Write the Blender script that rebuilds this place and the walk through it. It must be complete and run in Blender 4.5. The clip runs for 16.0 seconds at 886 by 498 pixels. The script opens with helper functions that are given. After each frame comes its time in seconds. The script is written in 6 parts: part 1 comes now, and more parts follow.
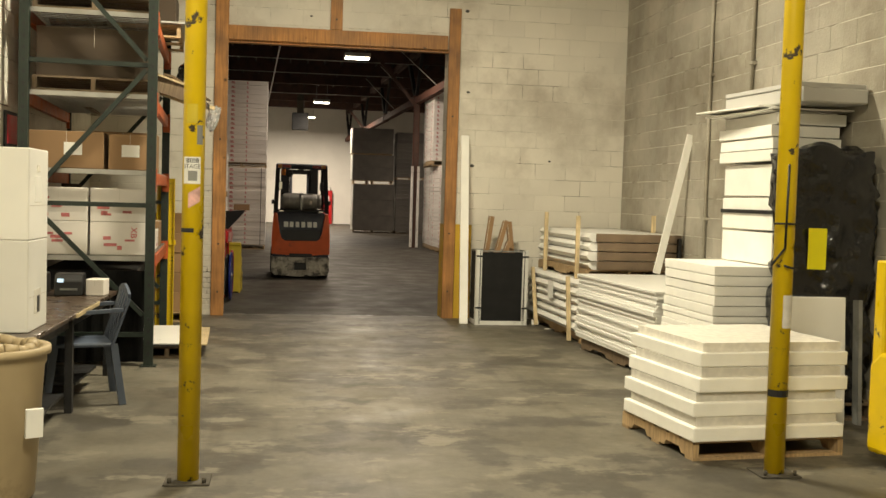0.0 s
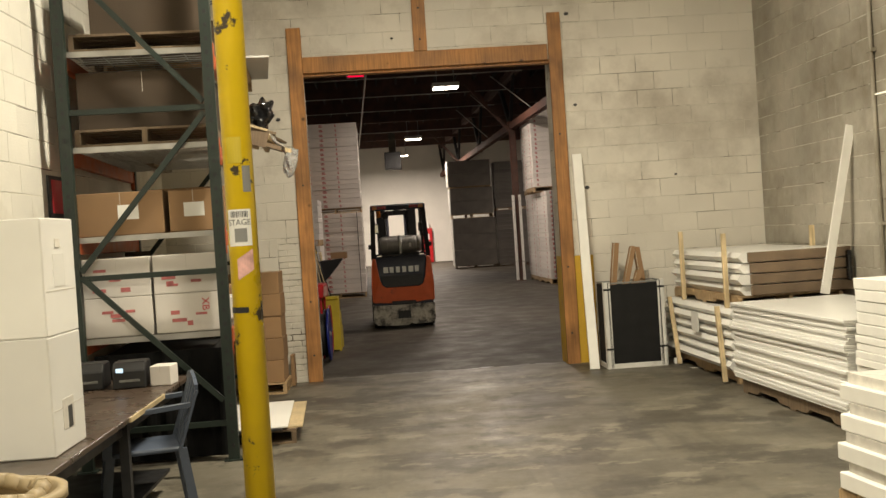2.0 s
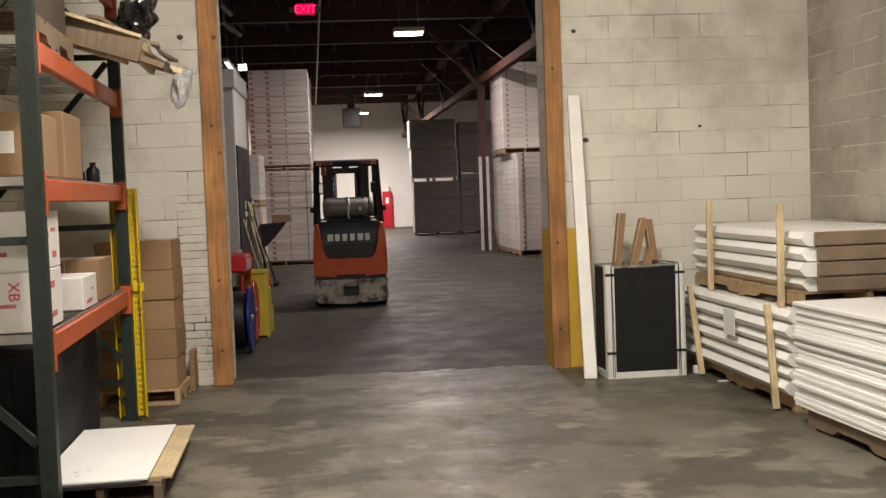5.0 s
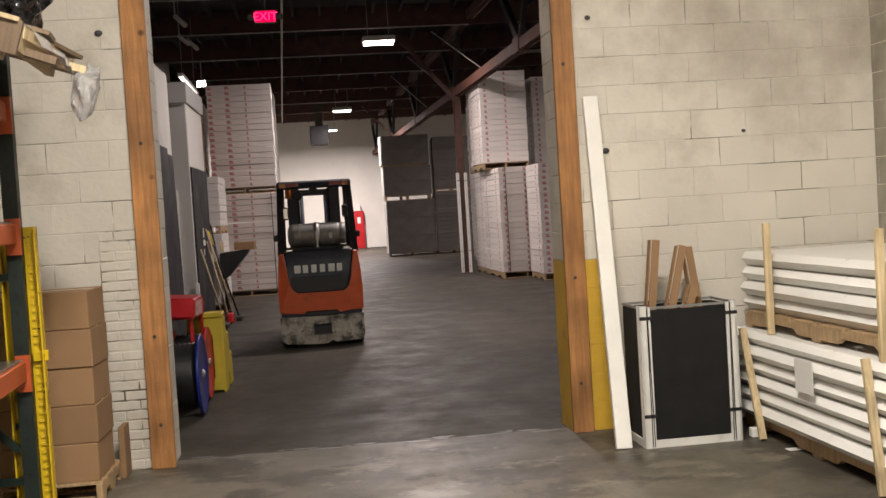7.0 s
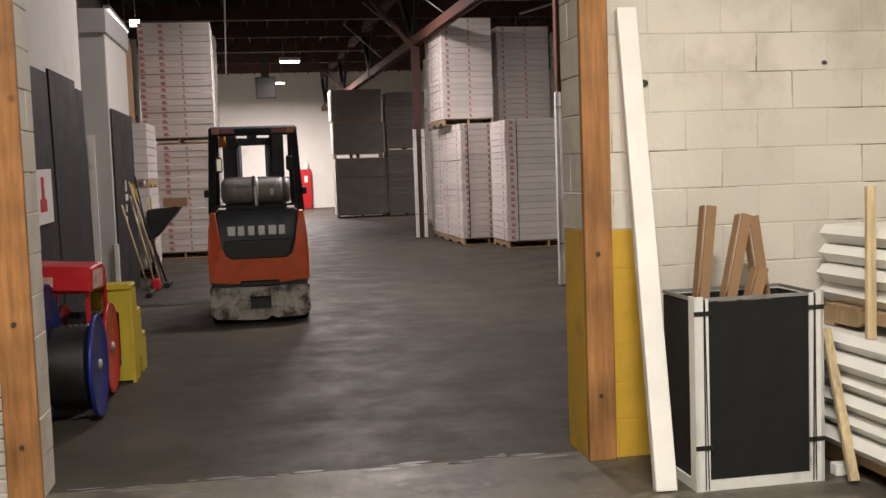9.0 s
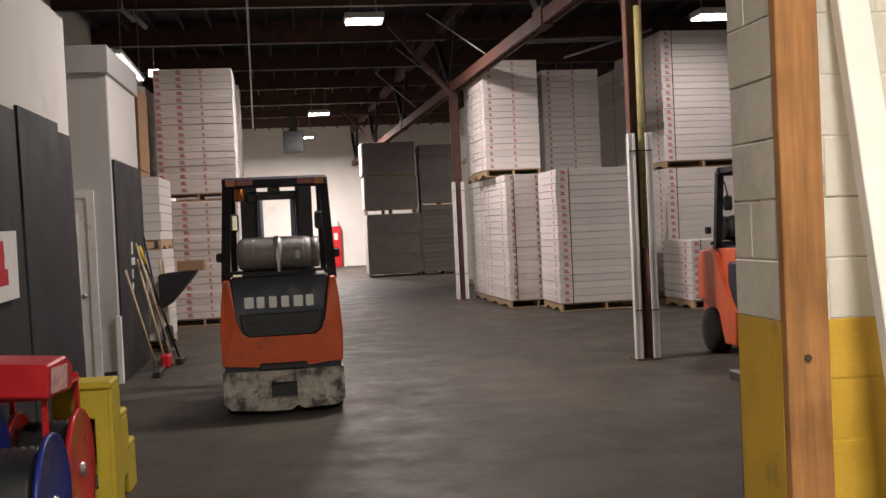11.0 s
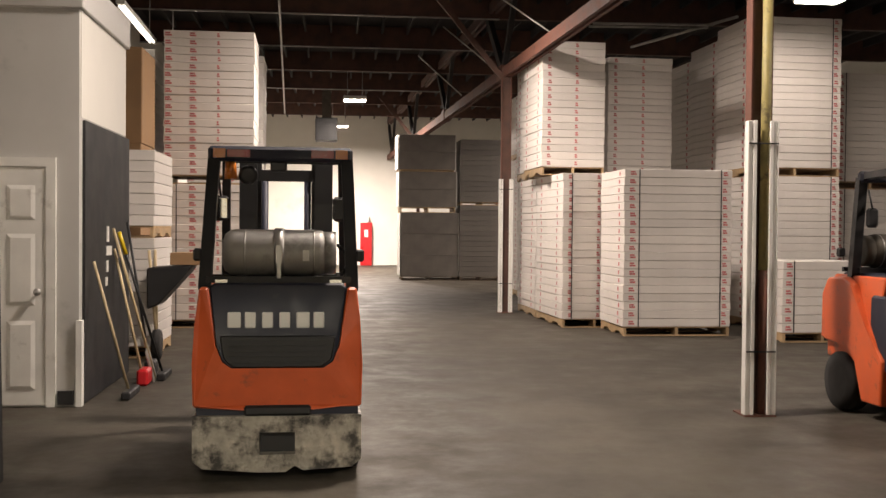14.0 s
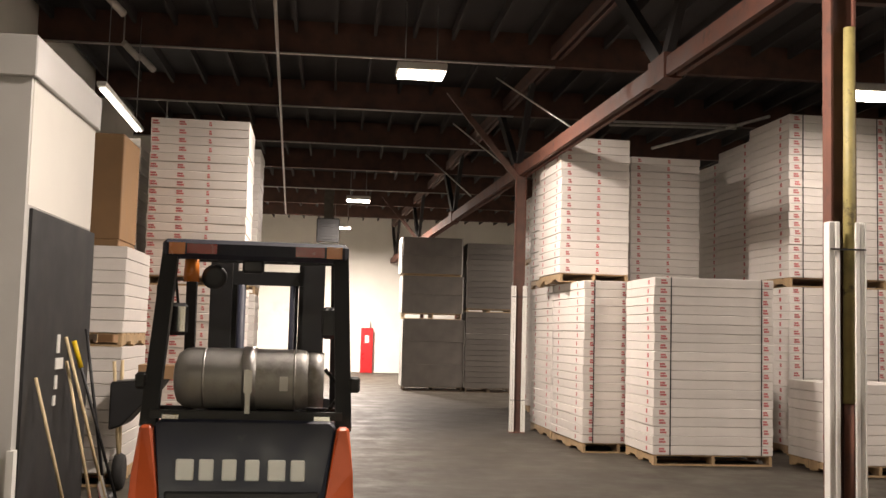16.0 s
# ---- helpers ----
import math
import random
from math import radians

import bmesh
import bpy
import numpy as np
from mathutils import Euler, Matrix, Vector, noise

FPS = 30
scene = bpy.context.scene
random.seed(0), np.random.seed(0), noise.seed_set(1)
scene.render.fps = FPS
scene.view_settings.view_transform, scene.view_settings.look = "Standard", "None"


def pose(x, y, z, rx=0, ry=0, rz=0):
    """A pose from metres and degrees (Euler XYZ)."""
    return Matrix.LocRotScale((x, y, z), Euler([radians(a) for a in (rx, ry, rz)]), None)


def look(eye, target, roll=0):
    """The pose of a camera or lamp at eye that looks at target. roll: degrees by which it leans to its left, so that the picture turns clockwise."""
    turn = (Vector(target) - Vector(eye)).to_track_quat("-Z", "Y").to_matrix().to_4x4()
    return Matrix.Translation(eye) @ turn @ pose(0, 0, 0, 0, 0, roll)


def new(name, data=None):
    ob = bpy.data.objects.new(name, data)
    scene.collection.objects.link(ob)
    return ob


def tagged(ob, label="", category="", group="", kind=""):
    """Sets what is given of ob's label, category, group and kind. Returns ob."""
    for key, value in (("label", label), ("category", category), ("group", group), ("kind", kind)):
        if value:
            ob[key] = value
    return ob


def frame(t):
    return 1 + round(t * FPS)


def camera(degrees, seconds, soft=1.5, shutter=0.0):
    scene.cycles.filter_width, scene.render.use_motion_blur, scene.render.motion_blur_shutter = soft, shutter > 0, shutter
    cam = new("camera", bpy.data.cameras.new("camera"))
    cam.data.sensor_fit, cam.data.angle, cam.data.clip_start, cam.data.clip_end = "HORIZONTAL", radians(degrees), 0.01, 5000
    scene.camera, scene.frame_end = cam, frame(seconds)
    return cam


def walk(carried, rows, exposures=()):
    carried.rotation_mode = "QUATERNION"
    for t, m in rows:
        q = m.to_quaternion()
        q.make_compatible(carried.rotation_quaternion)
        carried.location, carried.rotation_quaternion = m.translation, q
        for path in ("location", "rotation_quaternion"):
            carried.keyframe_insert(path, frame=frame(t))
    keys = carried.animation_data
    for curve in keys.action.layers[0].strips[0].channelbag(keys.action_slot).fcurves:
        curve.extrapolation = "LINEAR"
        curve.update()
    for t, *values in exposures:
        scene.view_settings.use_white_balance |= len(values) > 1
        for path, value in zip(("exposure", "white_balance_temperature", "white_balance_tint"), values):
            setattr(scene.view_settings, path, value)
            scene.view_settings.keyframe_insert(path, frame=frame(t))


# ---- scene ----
cam = camera(45.8, 16.0)
EXPOSURES = [(0.0, -0.50, 7500, 2), (1.5, -0.63, 7250, 5), (2.0, -0.58, 7100, 6), (2.6, -0.62, 6600, 9), (3.5, -0.59, 6350, 10), (7.0, -0.28, 6300, 13), (9.0, -0.17, 6200, 13), (12.0, 0.16, 6300, 11), (13.5, 0.44, 6900, 10), (15.0, 0.60, 6850, 8), (16.0, 0.66, 6800, 8)]
PATH = [
    (0, (0.683, -0.138, 1.546), (0.974, 1.838, 1.45), 1.7),
    (0.5, (0.683, 0.248, 1.551), (0.927, 2.232, 1.483), -0.1),
    (1, (0.686, 0.656, 1.579), (0.917, 2.642, 1.558), -1.4),
    (1.5, (0.734, 1.094, 1.59), (0.834, 3.091, 1.589), -1.7),
    (2, (0.745, 1.454, 1.592), (0.843, 3.451, 1.558), -3.7),
    (2.5, (0.773, 1.922, 1.579), (0.862, 3.918, 1.505), -4.1),
    (3, (0.823, 2.35, 1.56), (0.917, 4.346, 1.472), -4.3),
    (3.5, (0.86, 2.828, 1.574), (1.119, 4.808, 1.461), -3.5),
    (3.7, (0.896, 3.013, 1.547), (1.126, 4.997, 1.451), -2.5),
    (6, (0.974, 5.086, 1.59), (1.094, 7.079, 1.476), -2.2),
    (6.5, (0.986, 5.487, 1.619), (1.079, 7.482, 1.504), -1.7),
    (7, (0.987, 5.983, 1.639), (1.21, 7.969, 1.563), -3.5),
    (7.5, (1.022, 6.454, 1.642), (1.217, 8.444, 1.579), -2.7),
    (8, (1.008, 6.965, 1.613), (1.215, 8.953, 1.525), -3.7),
    (8.5, (1.029, 7.432, 1.602), (1.26, 9.414, 1.468), -2.4),
    (9, (1.049, 7.952, 1.567), (1.369, 9.921, 1.416), -2.0),
    (9.5, (1.051, 8.37, 1.589), (1.394, 10.339, 1.532), -2.7),
    (11.8, (1.139, 10.703, 1.586), (1.37, 12.689, 1.555), -2.3),
    (12, (1.157, 10.844, 1.589), (1.39, 12.831, 1.567), -2.0),
    (12.5, (1.197, 11.278, 1.569), (1.408, 13.266, 1.506), -2.0),
    (13, (1.197, 11.699, 1.56), (1.415, 13.684, 1.448), -1.8),
    (13.5, (1.229, 12.13, 1.567), (1.423, 14.116, 1.439), -1.1),
    (14, (1.224, 12.604, 1.577), (1.437, 14.592, 1.538), 0.5),
    (14.5, (1.257, 12.957, 1.616), (1.569, 14.932, 1.67), 0.8),
    (15, (1.303, 13.391, 1.655), (1.568, 15.364, 1.839), -0.4),
    (15.5, (1.254, 13.77, 1.677), (1.461, 15.75, 1.871), -1.2),
    (16, (1.293, 14.176, 1.663), (1.498, 16.159, 1.823), 1.5),
]
walk(cam, [(t, look(eye, target, roll)) for t, eye, target, roll in PATH], EXPOSURES)

# ---- light ----
world = bpy.data.worlds.new("night")
world.use_nodes = True
world.node_tree.nodes["Background"].inputs[0].default_value = (0.02, 0.02, 0.025, 1)
world.node_tree.nodes["Background"].inputs[1].default_value = 0.2
scene.world = world


def lamp(name, x, y, z, watts, size, size_y, colour, rx=0, rz=0):
    d = bpy.data.lights.new(name, "AREA")
    d.shape, d.size, d.size_y, d.energy, d.color = "RECTANGLE", size, size_y, watts, colour
    d.spread = radians(175)
    ob = new(name, d)
    ob.matrix_world = pose(x, y, z, rx, 0, rz)
    return ob


WARM, COOL = (1.0, 0.925, 0.80), (1.0, 0.865, 0.80)
ROOM_A = [(0.9, 1.0, 560), (1.3, 8.5, 520)]
# the last two, at x 9.0, are unseen fill lamps added for the right side
ROOM_B = [(2.42, 28.75, 5.33, 310), (1.92, 44.5, 5.45, 470), (1.49, 51.2, 5.3, 1300), (8.45, 27.54, 5.05, 45), (2.55, 20.8, 5.36, 290), (9.0, 19.5, 5.2, 270), (9.0, 40.0, 5.3, 250)]
for x, y, watts in ROOM_A:
    lamp("ceiling_lamp_light", x, y, 5.18, watts, 1.1, 0.3, WARM)
for x, y, z, watts in ROOM_B:
    lamp("high_bay_light", x, y, z - 0.07, watts, 0.60, 0.44, COOL)


# ---- materials ----
def mat(name, colour, rough=0.7, metal=0.0, vary=0.12, scale=6.0, bump=0.0, fine=80.0, stain=None, stain_scale=1.3, stain_lo=0.5, stain_hi=0.7, per_object=0.0, emit=0.0, coord="Object"):
    m = bpy.data.materials.new(name)
    m.use_nodes = True
    nt = m.node_tree
    N, L = nt.nodes, nt.links
    b = N["Principled BSDF"]
    b.inputs["Roughness"].default_value, b.inputs["Metallic"].default_value = rough, metal
    if coord == "World":
        src = N.new("ShaderNodeNewGeometry").outputs["Position"]
    else:
        src = N.new("ShaderNodeTexCoord").outputs[coord]
    n1 = N.new("ShaderNodeTexNoise")
    n1.inputs["Scale"].default_value, n1.inputs["Detail"].default_value = scale, 6
    L.new(src, n1.inputs["Vector"])
    ramp = N.new("ShaderNodeMapRange")
    ramp.inputs[1].default_value, ramp.inputs[2].default_value = 0.3, 0.7
    ramp.inputs[3].default_value, ramp.inputs[4].default_value = 1 - vary, 1 + vary
    L.new(n1.outputs[0], ramp.inputs[0])
    mul = N.new("ShaderNodeMix")
    mul.data_type, mul.blend_type = "RGBA", "MULTIPLY"
    mul.inputs[0].default_value = 1.0
    mul.inputs[6].default_value = (*colour, 1)
    L.new(ramp.outputs[0], mul.inputs[7])
    out = mul.outputs[2]
    if per_object:
        oi = N.new("ShaderNodeObjectInfo")
        r2 = N.new("ShaderNodeMapRange")
        r2.inputs[3].default_value, r2.inputs[4].default_value = 1 - per_object, 1 + per_object
        L.new(oi.outputs["Random"], r2.inputs[0])
        m2 = N.new("ShaderNodeMix")
        m2.data_type, m2.blend_type = "RGBA", "MULTIPLY"
        m2.inputs[0].default_value = 1.0
        L.new(out, m2.inputs[6])
        L.new(r2.outputs[0], m2.inputs[7])
        out = m2.outputs[2]
    if stain:
        n2 = N.new("ShaderNodeTexNoise")
        n2.inputs["Scale"].default_value, n2.inputs["Detail"].default_value, n2.inputs["Roughness"].default_value = stain_scale, 8, 0.65
        L.new(src, n2.inputs["Vector"])
        r3 = N.new("ShaderNodeMapRange")
        r3.inputs[1].default_value, r3.inputs[2].default_value = stain_lo, stain_hi
        L.new(n2.outputs[0], r3.inputs[0])
        m3 = N.new("ShaderNodeMix")
        m3.data_type = "RGBA"
        L.new(r3.outputs[0], m3.inputs[0])
        L.new(out, m3.inputs[6])
        m3.inputs[7].default_value = (*stain, 1)
        out = m3.outputs[2]
    L.new(out, b.inputs["Base Color"])
    rv = N.new("ShaderNodeMapRange")
    rv.inputs[1].default_value, rv.inputs[2].default_value = 0.3, 0.7
    rv.inputs[3].default_value, rv.inputs[4].default_value = max(0.03, rough - 0.1), min(1, rough + 0.1)
    L.new(n1.outputs[0], rv.inputs[0])
    L.new(rv.outputs[0], b.inputs["Roughness"])
    if bump:
        n3 = N.new("ShaderNodeTexNoise")
        n3.inputs["Scale"].default_value, n3.inputs["Detail"].default_value = fine, 4
        L.new(src, n3.inputs["Vector"])
        bp = N.new("ShaderNodeBump")
        bp.inputs["Strength"].default_value, bp.inputs["Distance"].default_value = bump, 0.01
        L.new(n3.outputs[0], bp.inputs["Height"])
        L.new(bp.outputs[0], b.inputs["Normal"])
    if emit:
        b.inputs["Emission Color"].default_value = (*colour, 1)
        b.inputs["Emission Strength"].default_value = emit
    return m


def floor_mat(name, base, light, dark, gloss, worn):
    """Worn power-floated concrete: cloudy patches, dark tyre grime, pale scrapes."""
    m = bpy.data.materials.new(name)
    m.use_nodes = True
    N, L = m.node_tree.nodes, m.node_tree.links
    b = N["Principled BSDF"]
    tc = N.new("ShaderNodeTexCoord")

    def noise_node(scale, detail, rough, stretch=(1, 1, 1), dist=0.0):
        mp = N.new("ShaderNodeMapping")
        mp.inputs["Scale"].default_value = stretch
        L.new(tc.outputs["Object"], mp.inputs[0])
        n = N.new("ShaderNodeTexNoise")
        n.inputs["Scale"].default_value, n.inputs["Detail"].default_value = scale, detail
        n.inputs["Roughness"].default_value, n.inputs["Distortion"].default_value = rough, dist
        L.new(mp.outputs[0], n.inputs["Vector"])
        return n.outputs[0]

    def ramp(v, lo, hi, a=0.0, c=1.0):
        r = N.new("ShaderNodeMapRange")
        for k, w in zip((1, 2, 3, 4), (lo, hi, a, c)):
            r.inputs[k].default_value = w
        L.new(v, r.inputs[0])
        return r.outputs[0]

    def mix(f, a, c):
        x = N.new("ShaderNodeMix")
        x.data_type = "RGBA"
        L.new(f, x.inputs[0])
        for k, v in ((6, a), (7, c)):
            if isinstance(v, tuple):
                x.inputs[k].default_value = (*v, 1)
            else:
                L.new(v, x.inputs[k])
        return x.outputs[2]

    cloud = ramp(noise_node(0.75, 8, 0.60), 0.42, 0.60)
    c = mix(cloud, base, light)
    grime = ramp(noise_node(1.15, 10, 0.66, (1.0, 1.15, 1)), 0.508, 0.548, 0, 0.2 + 0.5 * worn)
    c = mix(grime, c, dark)
    drag = ramp(noise_node(2.2, 6, 0.55, (2.6, 0.22, 1)), 0.56, 0.66, 0, 0.35 * worn)
    c = mix(drag, c, dark)
    scrape = ramp(noise_node(1.7, 10, 0.70, (0.85, 1.3, 1)), 0.562, 0.60, 0, 0.15 + 0.6 * worn)
    c = mix(scrape, c, tuple(min(0.6, (1.05 + 0.3 * worn) * v) for v in light))
    grain = ramp(noise_node(14, 8, 0.7), 0.3, 0.7, 0, 0.22)
    c = mix(grain, c, dark)
    speck = ramp(noise_node(35, 3, 0.6), 0.62, 0.72, 0, 0.35)
    c = mix(speck, c, tuple(0.6 * v for v in dark))
    L.new(c, b.inputs["Base Color"])
    L.new(ramp(noise_node(1.8, 7, 0.65), 0.35, 0.65, gloss - 0.12, gloss + 0.14), b.inputs["Roughness"])
    bp = N.new("ShaderNodeBump")
    bp.inputs["Strength"].default_value, bp.inputs["Distance"].default_value = 0.03 + 0.17 * worn, 0.004
    L.new(noise_node(9, 10, 0.78), bp.inputs["Height"])
    L.new(bp.outputs[0], b.inputs["Normal"])
    return m


def dull(m, level):
    m.node_tree.nodes["Principled BSDF"].inputs["Specular IOR Level"].default_value = level
    return m


FLOOR_A = floor_mat("worn concrete", (0.098, 0.087, 0.066), (0.168, 0.150, 0.115), (0.047, 0.041, 0.032), 0.50, 1.0)
FLOOR_B = floor_mat("sealed concrete", (0.057, 0.050, 0.040), (0.076, 0.067, 0.053), (0.041, 0.036, 0.029), 0.56, 0.32)
dull(FLOOR_B, 0.13)
BLOCK = mat("cream painted block", (0.69, 0.65, 0.57), 0.6, vary=0.10, scale=1.1, bump=0.32, fine=26, stain=(0.31, 0.265, 0.205), stain_scale=0.8, stain_lo=0.50, stain_hi=0.80, per_object=0.035, coord="World")
BLOCK_W = mat("painted block wall", (0.70, 0.675, 0.60), 0.6, vary=0.08, scale=2.0, bump=0.35, fine=60, stain=(0.42, 0.38, 0.30), stain_scale=0.7, stain_lo=0.52, stain_hi=0.75, per_object=0.05, coord="World")
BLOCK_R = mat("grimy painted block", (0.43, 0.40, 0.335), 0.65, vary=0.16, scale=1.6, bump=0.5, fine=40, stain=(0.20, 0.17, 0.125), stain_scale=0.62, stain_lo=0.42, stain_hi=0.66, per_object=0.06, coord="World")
MORTAR = mat("painted mortar", (0.64, 0.61, 0.53), 0.8, vary=0.1, scale=5, bump=0.3, fine=70, stain=(0.13, 0.105, 0.075), stain_scale=2.3, stain_lo=0.50, stain_hi=0.60, coord="World")
YBLOCK = mat("yellow painted block", (0.62, 0.38, 0.04), 0.5, vary=0.12, scale=5, bump=0.3, fine=60, stain=(0.3, 0.2, 0.06), stain_scale=4, stain_lo=0.6, stain_hi=0.75)
PLASTER = mat("white plasterboard", (0.74, 0.72, 0.66), 0.65, vary=0.04, scale=1.5, bump=0.1, fine=120, stain=(0.55, 0.52, 0.46), stain_scale=0.6, stain_lo=0.6, stain_hi=0.8)
GREYPAINT = mat("pale grey paint", (0.50, 0.49, 0.465), 0.5, vary=0.05, scale=2, bump=0.08, stain=(0.3, 0.29, 0.27), stain_scale=1.2, stain_lo=0.6, stain_hi=0.8)
DECK = mat("dark roof deck", (0.026, 0.023, 0.023), 0.85, vary=0.3, scale=2, bump=0.2)
DARKTIMBER = mat("dark stained roof timber", (0.085, 0.042, 0.03), 0.7, vary=0.35, scale=4, bump=0.3, fine=30)
REDTIMBER = mat("red-brown painted steel", (0.12, 0.046, 0.030), 0.78, vary=0.25, scale=5, bump=0.15, stain=(0.05, 0.03, 0.025), stain_scale=4, stain_lo=0.55, stain_hi=0.7)


def wood_mat(name, colour, ring=14.0, vary=0.25, rough=0.6, knots=True):
    m = mat(name, colour, rough, vary=vary, scale=3, bump=0.2, fine=90, per_object=0.14)
    N, L = m.node_tree.nodes, m.node_tree.links
    b = N["Principled BSDF"]
    old = b.inputs["Base Color"].links[0].from_socket
    tc = N.new("ShaderNodeTexCoord")
    mp = N.new("ShaderNodeMapping")
    mp.inputs["Scale"].default_value = (1, 1, 0.06)
    L.new(tc.outputs["Object"], mp.inputs[0])
    n = N.new("ShaderNodeTexNoise")
    n.inputs["Scale"].default_value, n.inputs["Detail"].default_value = ring * 4, 5
    L.new(mp.outputs[0], n.inputs["Vector"])
    r = N.new("ShaderNodeMapRange")
    for k, w in zip((1, 2, 3, 4), (0.3, 0.7, 0.72, 1.2)):
        r.inputs[k].default_value = w
    L.new(n.outputs[0], r.inputs[0])
    x = N.new("ShaderNodeMix")
    x.data_type, x.blend_type = "RGBA", "MULTIPLY"
    x.inputs[0].default_value = 1
    L.new(old, x.inputs[6])
    L.new(r.outputs[0], x.inputs[7])
    out = x.outputs[2]
    if knots:
        v = N.new("ShaderNodeTexVoronoi")
        v.inputs["Scale"].default_value = 4.2
        L.new(tc.outputs["Object"], v.inputs["Vector"])
        r2 = N.new("ShaderNodeMapRange")
        for k, w in zip((1, 2, 3, 4), (0.06, 0.13, 0.25, 1.0)):
            r2.inputs[k].default_value = w
        L.new(v.outputs["Distance"], r2.inputs[0])
        y = N.new("ShaderNodeMix")
        y.data_type, y.blend_type = "RGBA", "MULTIPLY"
        y.inputs[0].default_value = 1
        L.new(out, y.inputs[6])
        L.new(r2.outputs[0], y.inputs[7])
        out = y.outputs[2]
    L.new(out, b.inputs["Base Color"])
    return m


TRIM = wood_mat("varnished fir trim", (0.37, 0.172, 0.057), vary=0.35)
PALLET = wood_mat("raw pallet pine", (0.42, 0.29, 0.16), knots=False)
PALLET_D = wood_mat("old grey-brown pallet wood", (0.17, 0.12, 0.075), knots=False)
PALEWOOD = wood_mat("pale pine batten", (0.56, 0.44, 0.26), knots=False)
KRAFT = mat("brown corrugated cardboard", (0.30, 0.18, 0.092), 0.85, vary=0.08, scale=4, bump=0.12, fine=140, per_object=0.12)
KRAFT_W = mat("brown wrapping paper", (0.17, 0.12, 0.078), 0.75, vary=0.2, scale=5, bump=0.4, fine=18, per_object=0.15)
# cardboard with the shade inside the rack put into its colour
KRAFT_SHADE = mat("shade-darkened cardboard", (0.058, 0.040, 0.026), 0.85, vary=0.15, scale=3, bump=0.15, per_object=0.15)
CARTON = mat("white carton board", (0.70, 0.66, 0.62), 0.55, vary=0.05, scale=4, bump=0.06, fine=90, per_object=0.06, stain=(0.55, 0.50, 0.45), stain_scale=1.5, stain_lo=0.62, stain_hi=0.8)
REDINK = mat("faded red print", (0.50, 0.15, 0.15), 0.7, vary=0.35, scale=25)
PINKINK = mat("washed-out red print", (0.62, 0.36, 0.33), 0.7, vary=0.3, scale=25)
BLACKINK = mat("black print", (0.05, 0.05, 0.05), 0.6)
SHEET = mat("white laminate sheet", (0.86, 0.85, 0.81), 0.35, vary=0.03, scale=3, per_object=0.07)
SHEET_EDGE = mat("sheet edge", (0.66, 0.63, 0.57), 0.7, vary=0.12, scale=20, per_object=0.18)
FOAM = mat("white foam panel", (0.86, 0.845, 0.79), 0.6, vary=0.05, scale=5, bump=0.08, per_object=0.06)
GREYBOX = mat("grey wrapped carton", (0.145, 0.130, 0.115), 0.5, vary=0.2, scale=2.5, bump=0.5, fine=9, per_object=0.16)
FILM = mat("black stretch film", (0.012, 0.012, 0.013), 0.13, vary=0.2, scale=5, bump=1.0, fine=16)
for node in FILM.node_tree.nodes:
    if node.type == "BUMP":
        node.inputs["Distance"].default_value = 0.012
GRIMY = mat("grimy dark steel", (0.075, 0.065, 0.05), 0.7, 0.3, vary=0.3, scale=9, bump=0.3)
YELLOW = mat("chipped yellow enamel", (0.72, 0.50, 0.015), 0.35, vary=0.08, scale=5, bump=0.1, fine=30, stain=(0.06, 0.045, 0.03), stain_scale=6.5, stain_lo=0.60, stain_hi=0.63)
YPLAST = mat("yellow moulded plastic", (0.55, 0.42, 0.03), 0.45, vary=0.1, scale=6, stain=(0.2, 0.16, 0.05), stain_scale=5, stain_lo=0.6, stain_hi=0.75)
GREEN = mat("dark green rack enamel", (0.012, 0.021, 0.016), 0.5, vary=0.2, scale=8, stain=(0.12, 0.10, 0.08), stain_scale=7, stain_lo=0.66, stain_hi=0.72)
RACKORANGE = mat("scuffed orange rack enamel", (0.44, 0.088, 0.024), 0.45, vary=0.12, scale=8, stain=(0.15, 0.08, 0.05), stain_scale=6, stain_lo=0.62, stain_hi=0.7)
ORANGE = mat("orange forklift paint", (0.60, 0.105, 0.03), 0.38, vary=0.1, scale=6, bump=0.05, stain=(0.20, 0.07, 0.04), stain_scale=7, stain_lo=0.58, stain_hi=0.74)
CHARCOAL = mat("charcoal forklift paint", (0.013, 0.015, 0.029), 0.58, vary=0.15, scale=6, stain=(0.045, 0.045, 0.052), stain_scale=5, stain_lo=0.62, stain_hi=0.74)
DULLPIPE = mat("dusty galvanised conduit", (0.5, 0.48, 0.45), 0.5, 0.3, vary=0.2, scale=6)
FLATBLACK = mat("flat black", (0.006, 0.006, 0.006), 0.9, vary=0.3, scale=6)
BLACK = mat("black plastic", (0.012, 0.012, 0.013), 0.5, vary=0.2, scale=8)
BLACKBOARD = mat("matt black board", (0.013, 0.013, 0.014), 0.6, vary=0.2, scale=2.5, stain=(0.025, 0.025, 0.025), stain_scale=2, stain_lo=0.6, stain_hi=0.75)
RUBBER = mat("tyre rubber", (0.014, 0.013, 0.012), 0.8, vary=0.3, scale=10, bump=0.2)
CASTIRON = mat("chipped grey cast counterweight", (0.40, 0.365, 0.31), 0.6, 0.0, vary=0.35, scale=13, bump=0.3, fine=40, stain=(0.05, 0.045, 0.04), stain_scale=7, stain_lo=0.46, stain_hi=0.62)
STEEL = mat("dull galvanised steel", (0.42, 0.41, 0.39), 0.42, 0.85, vary=0.12, scale=7, bump=0.06)
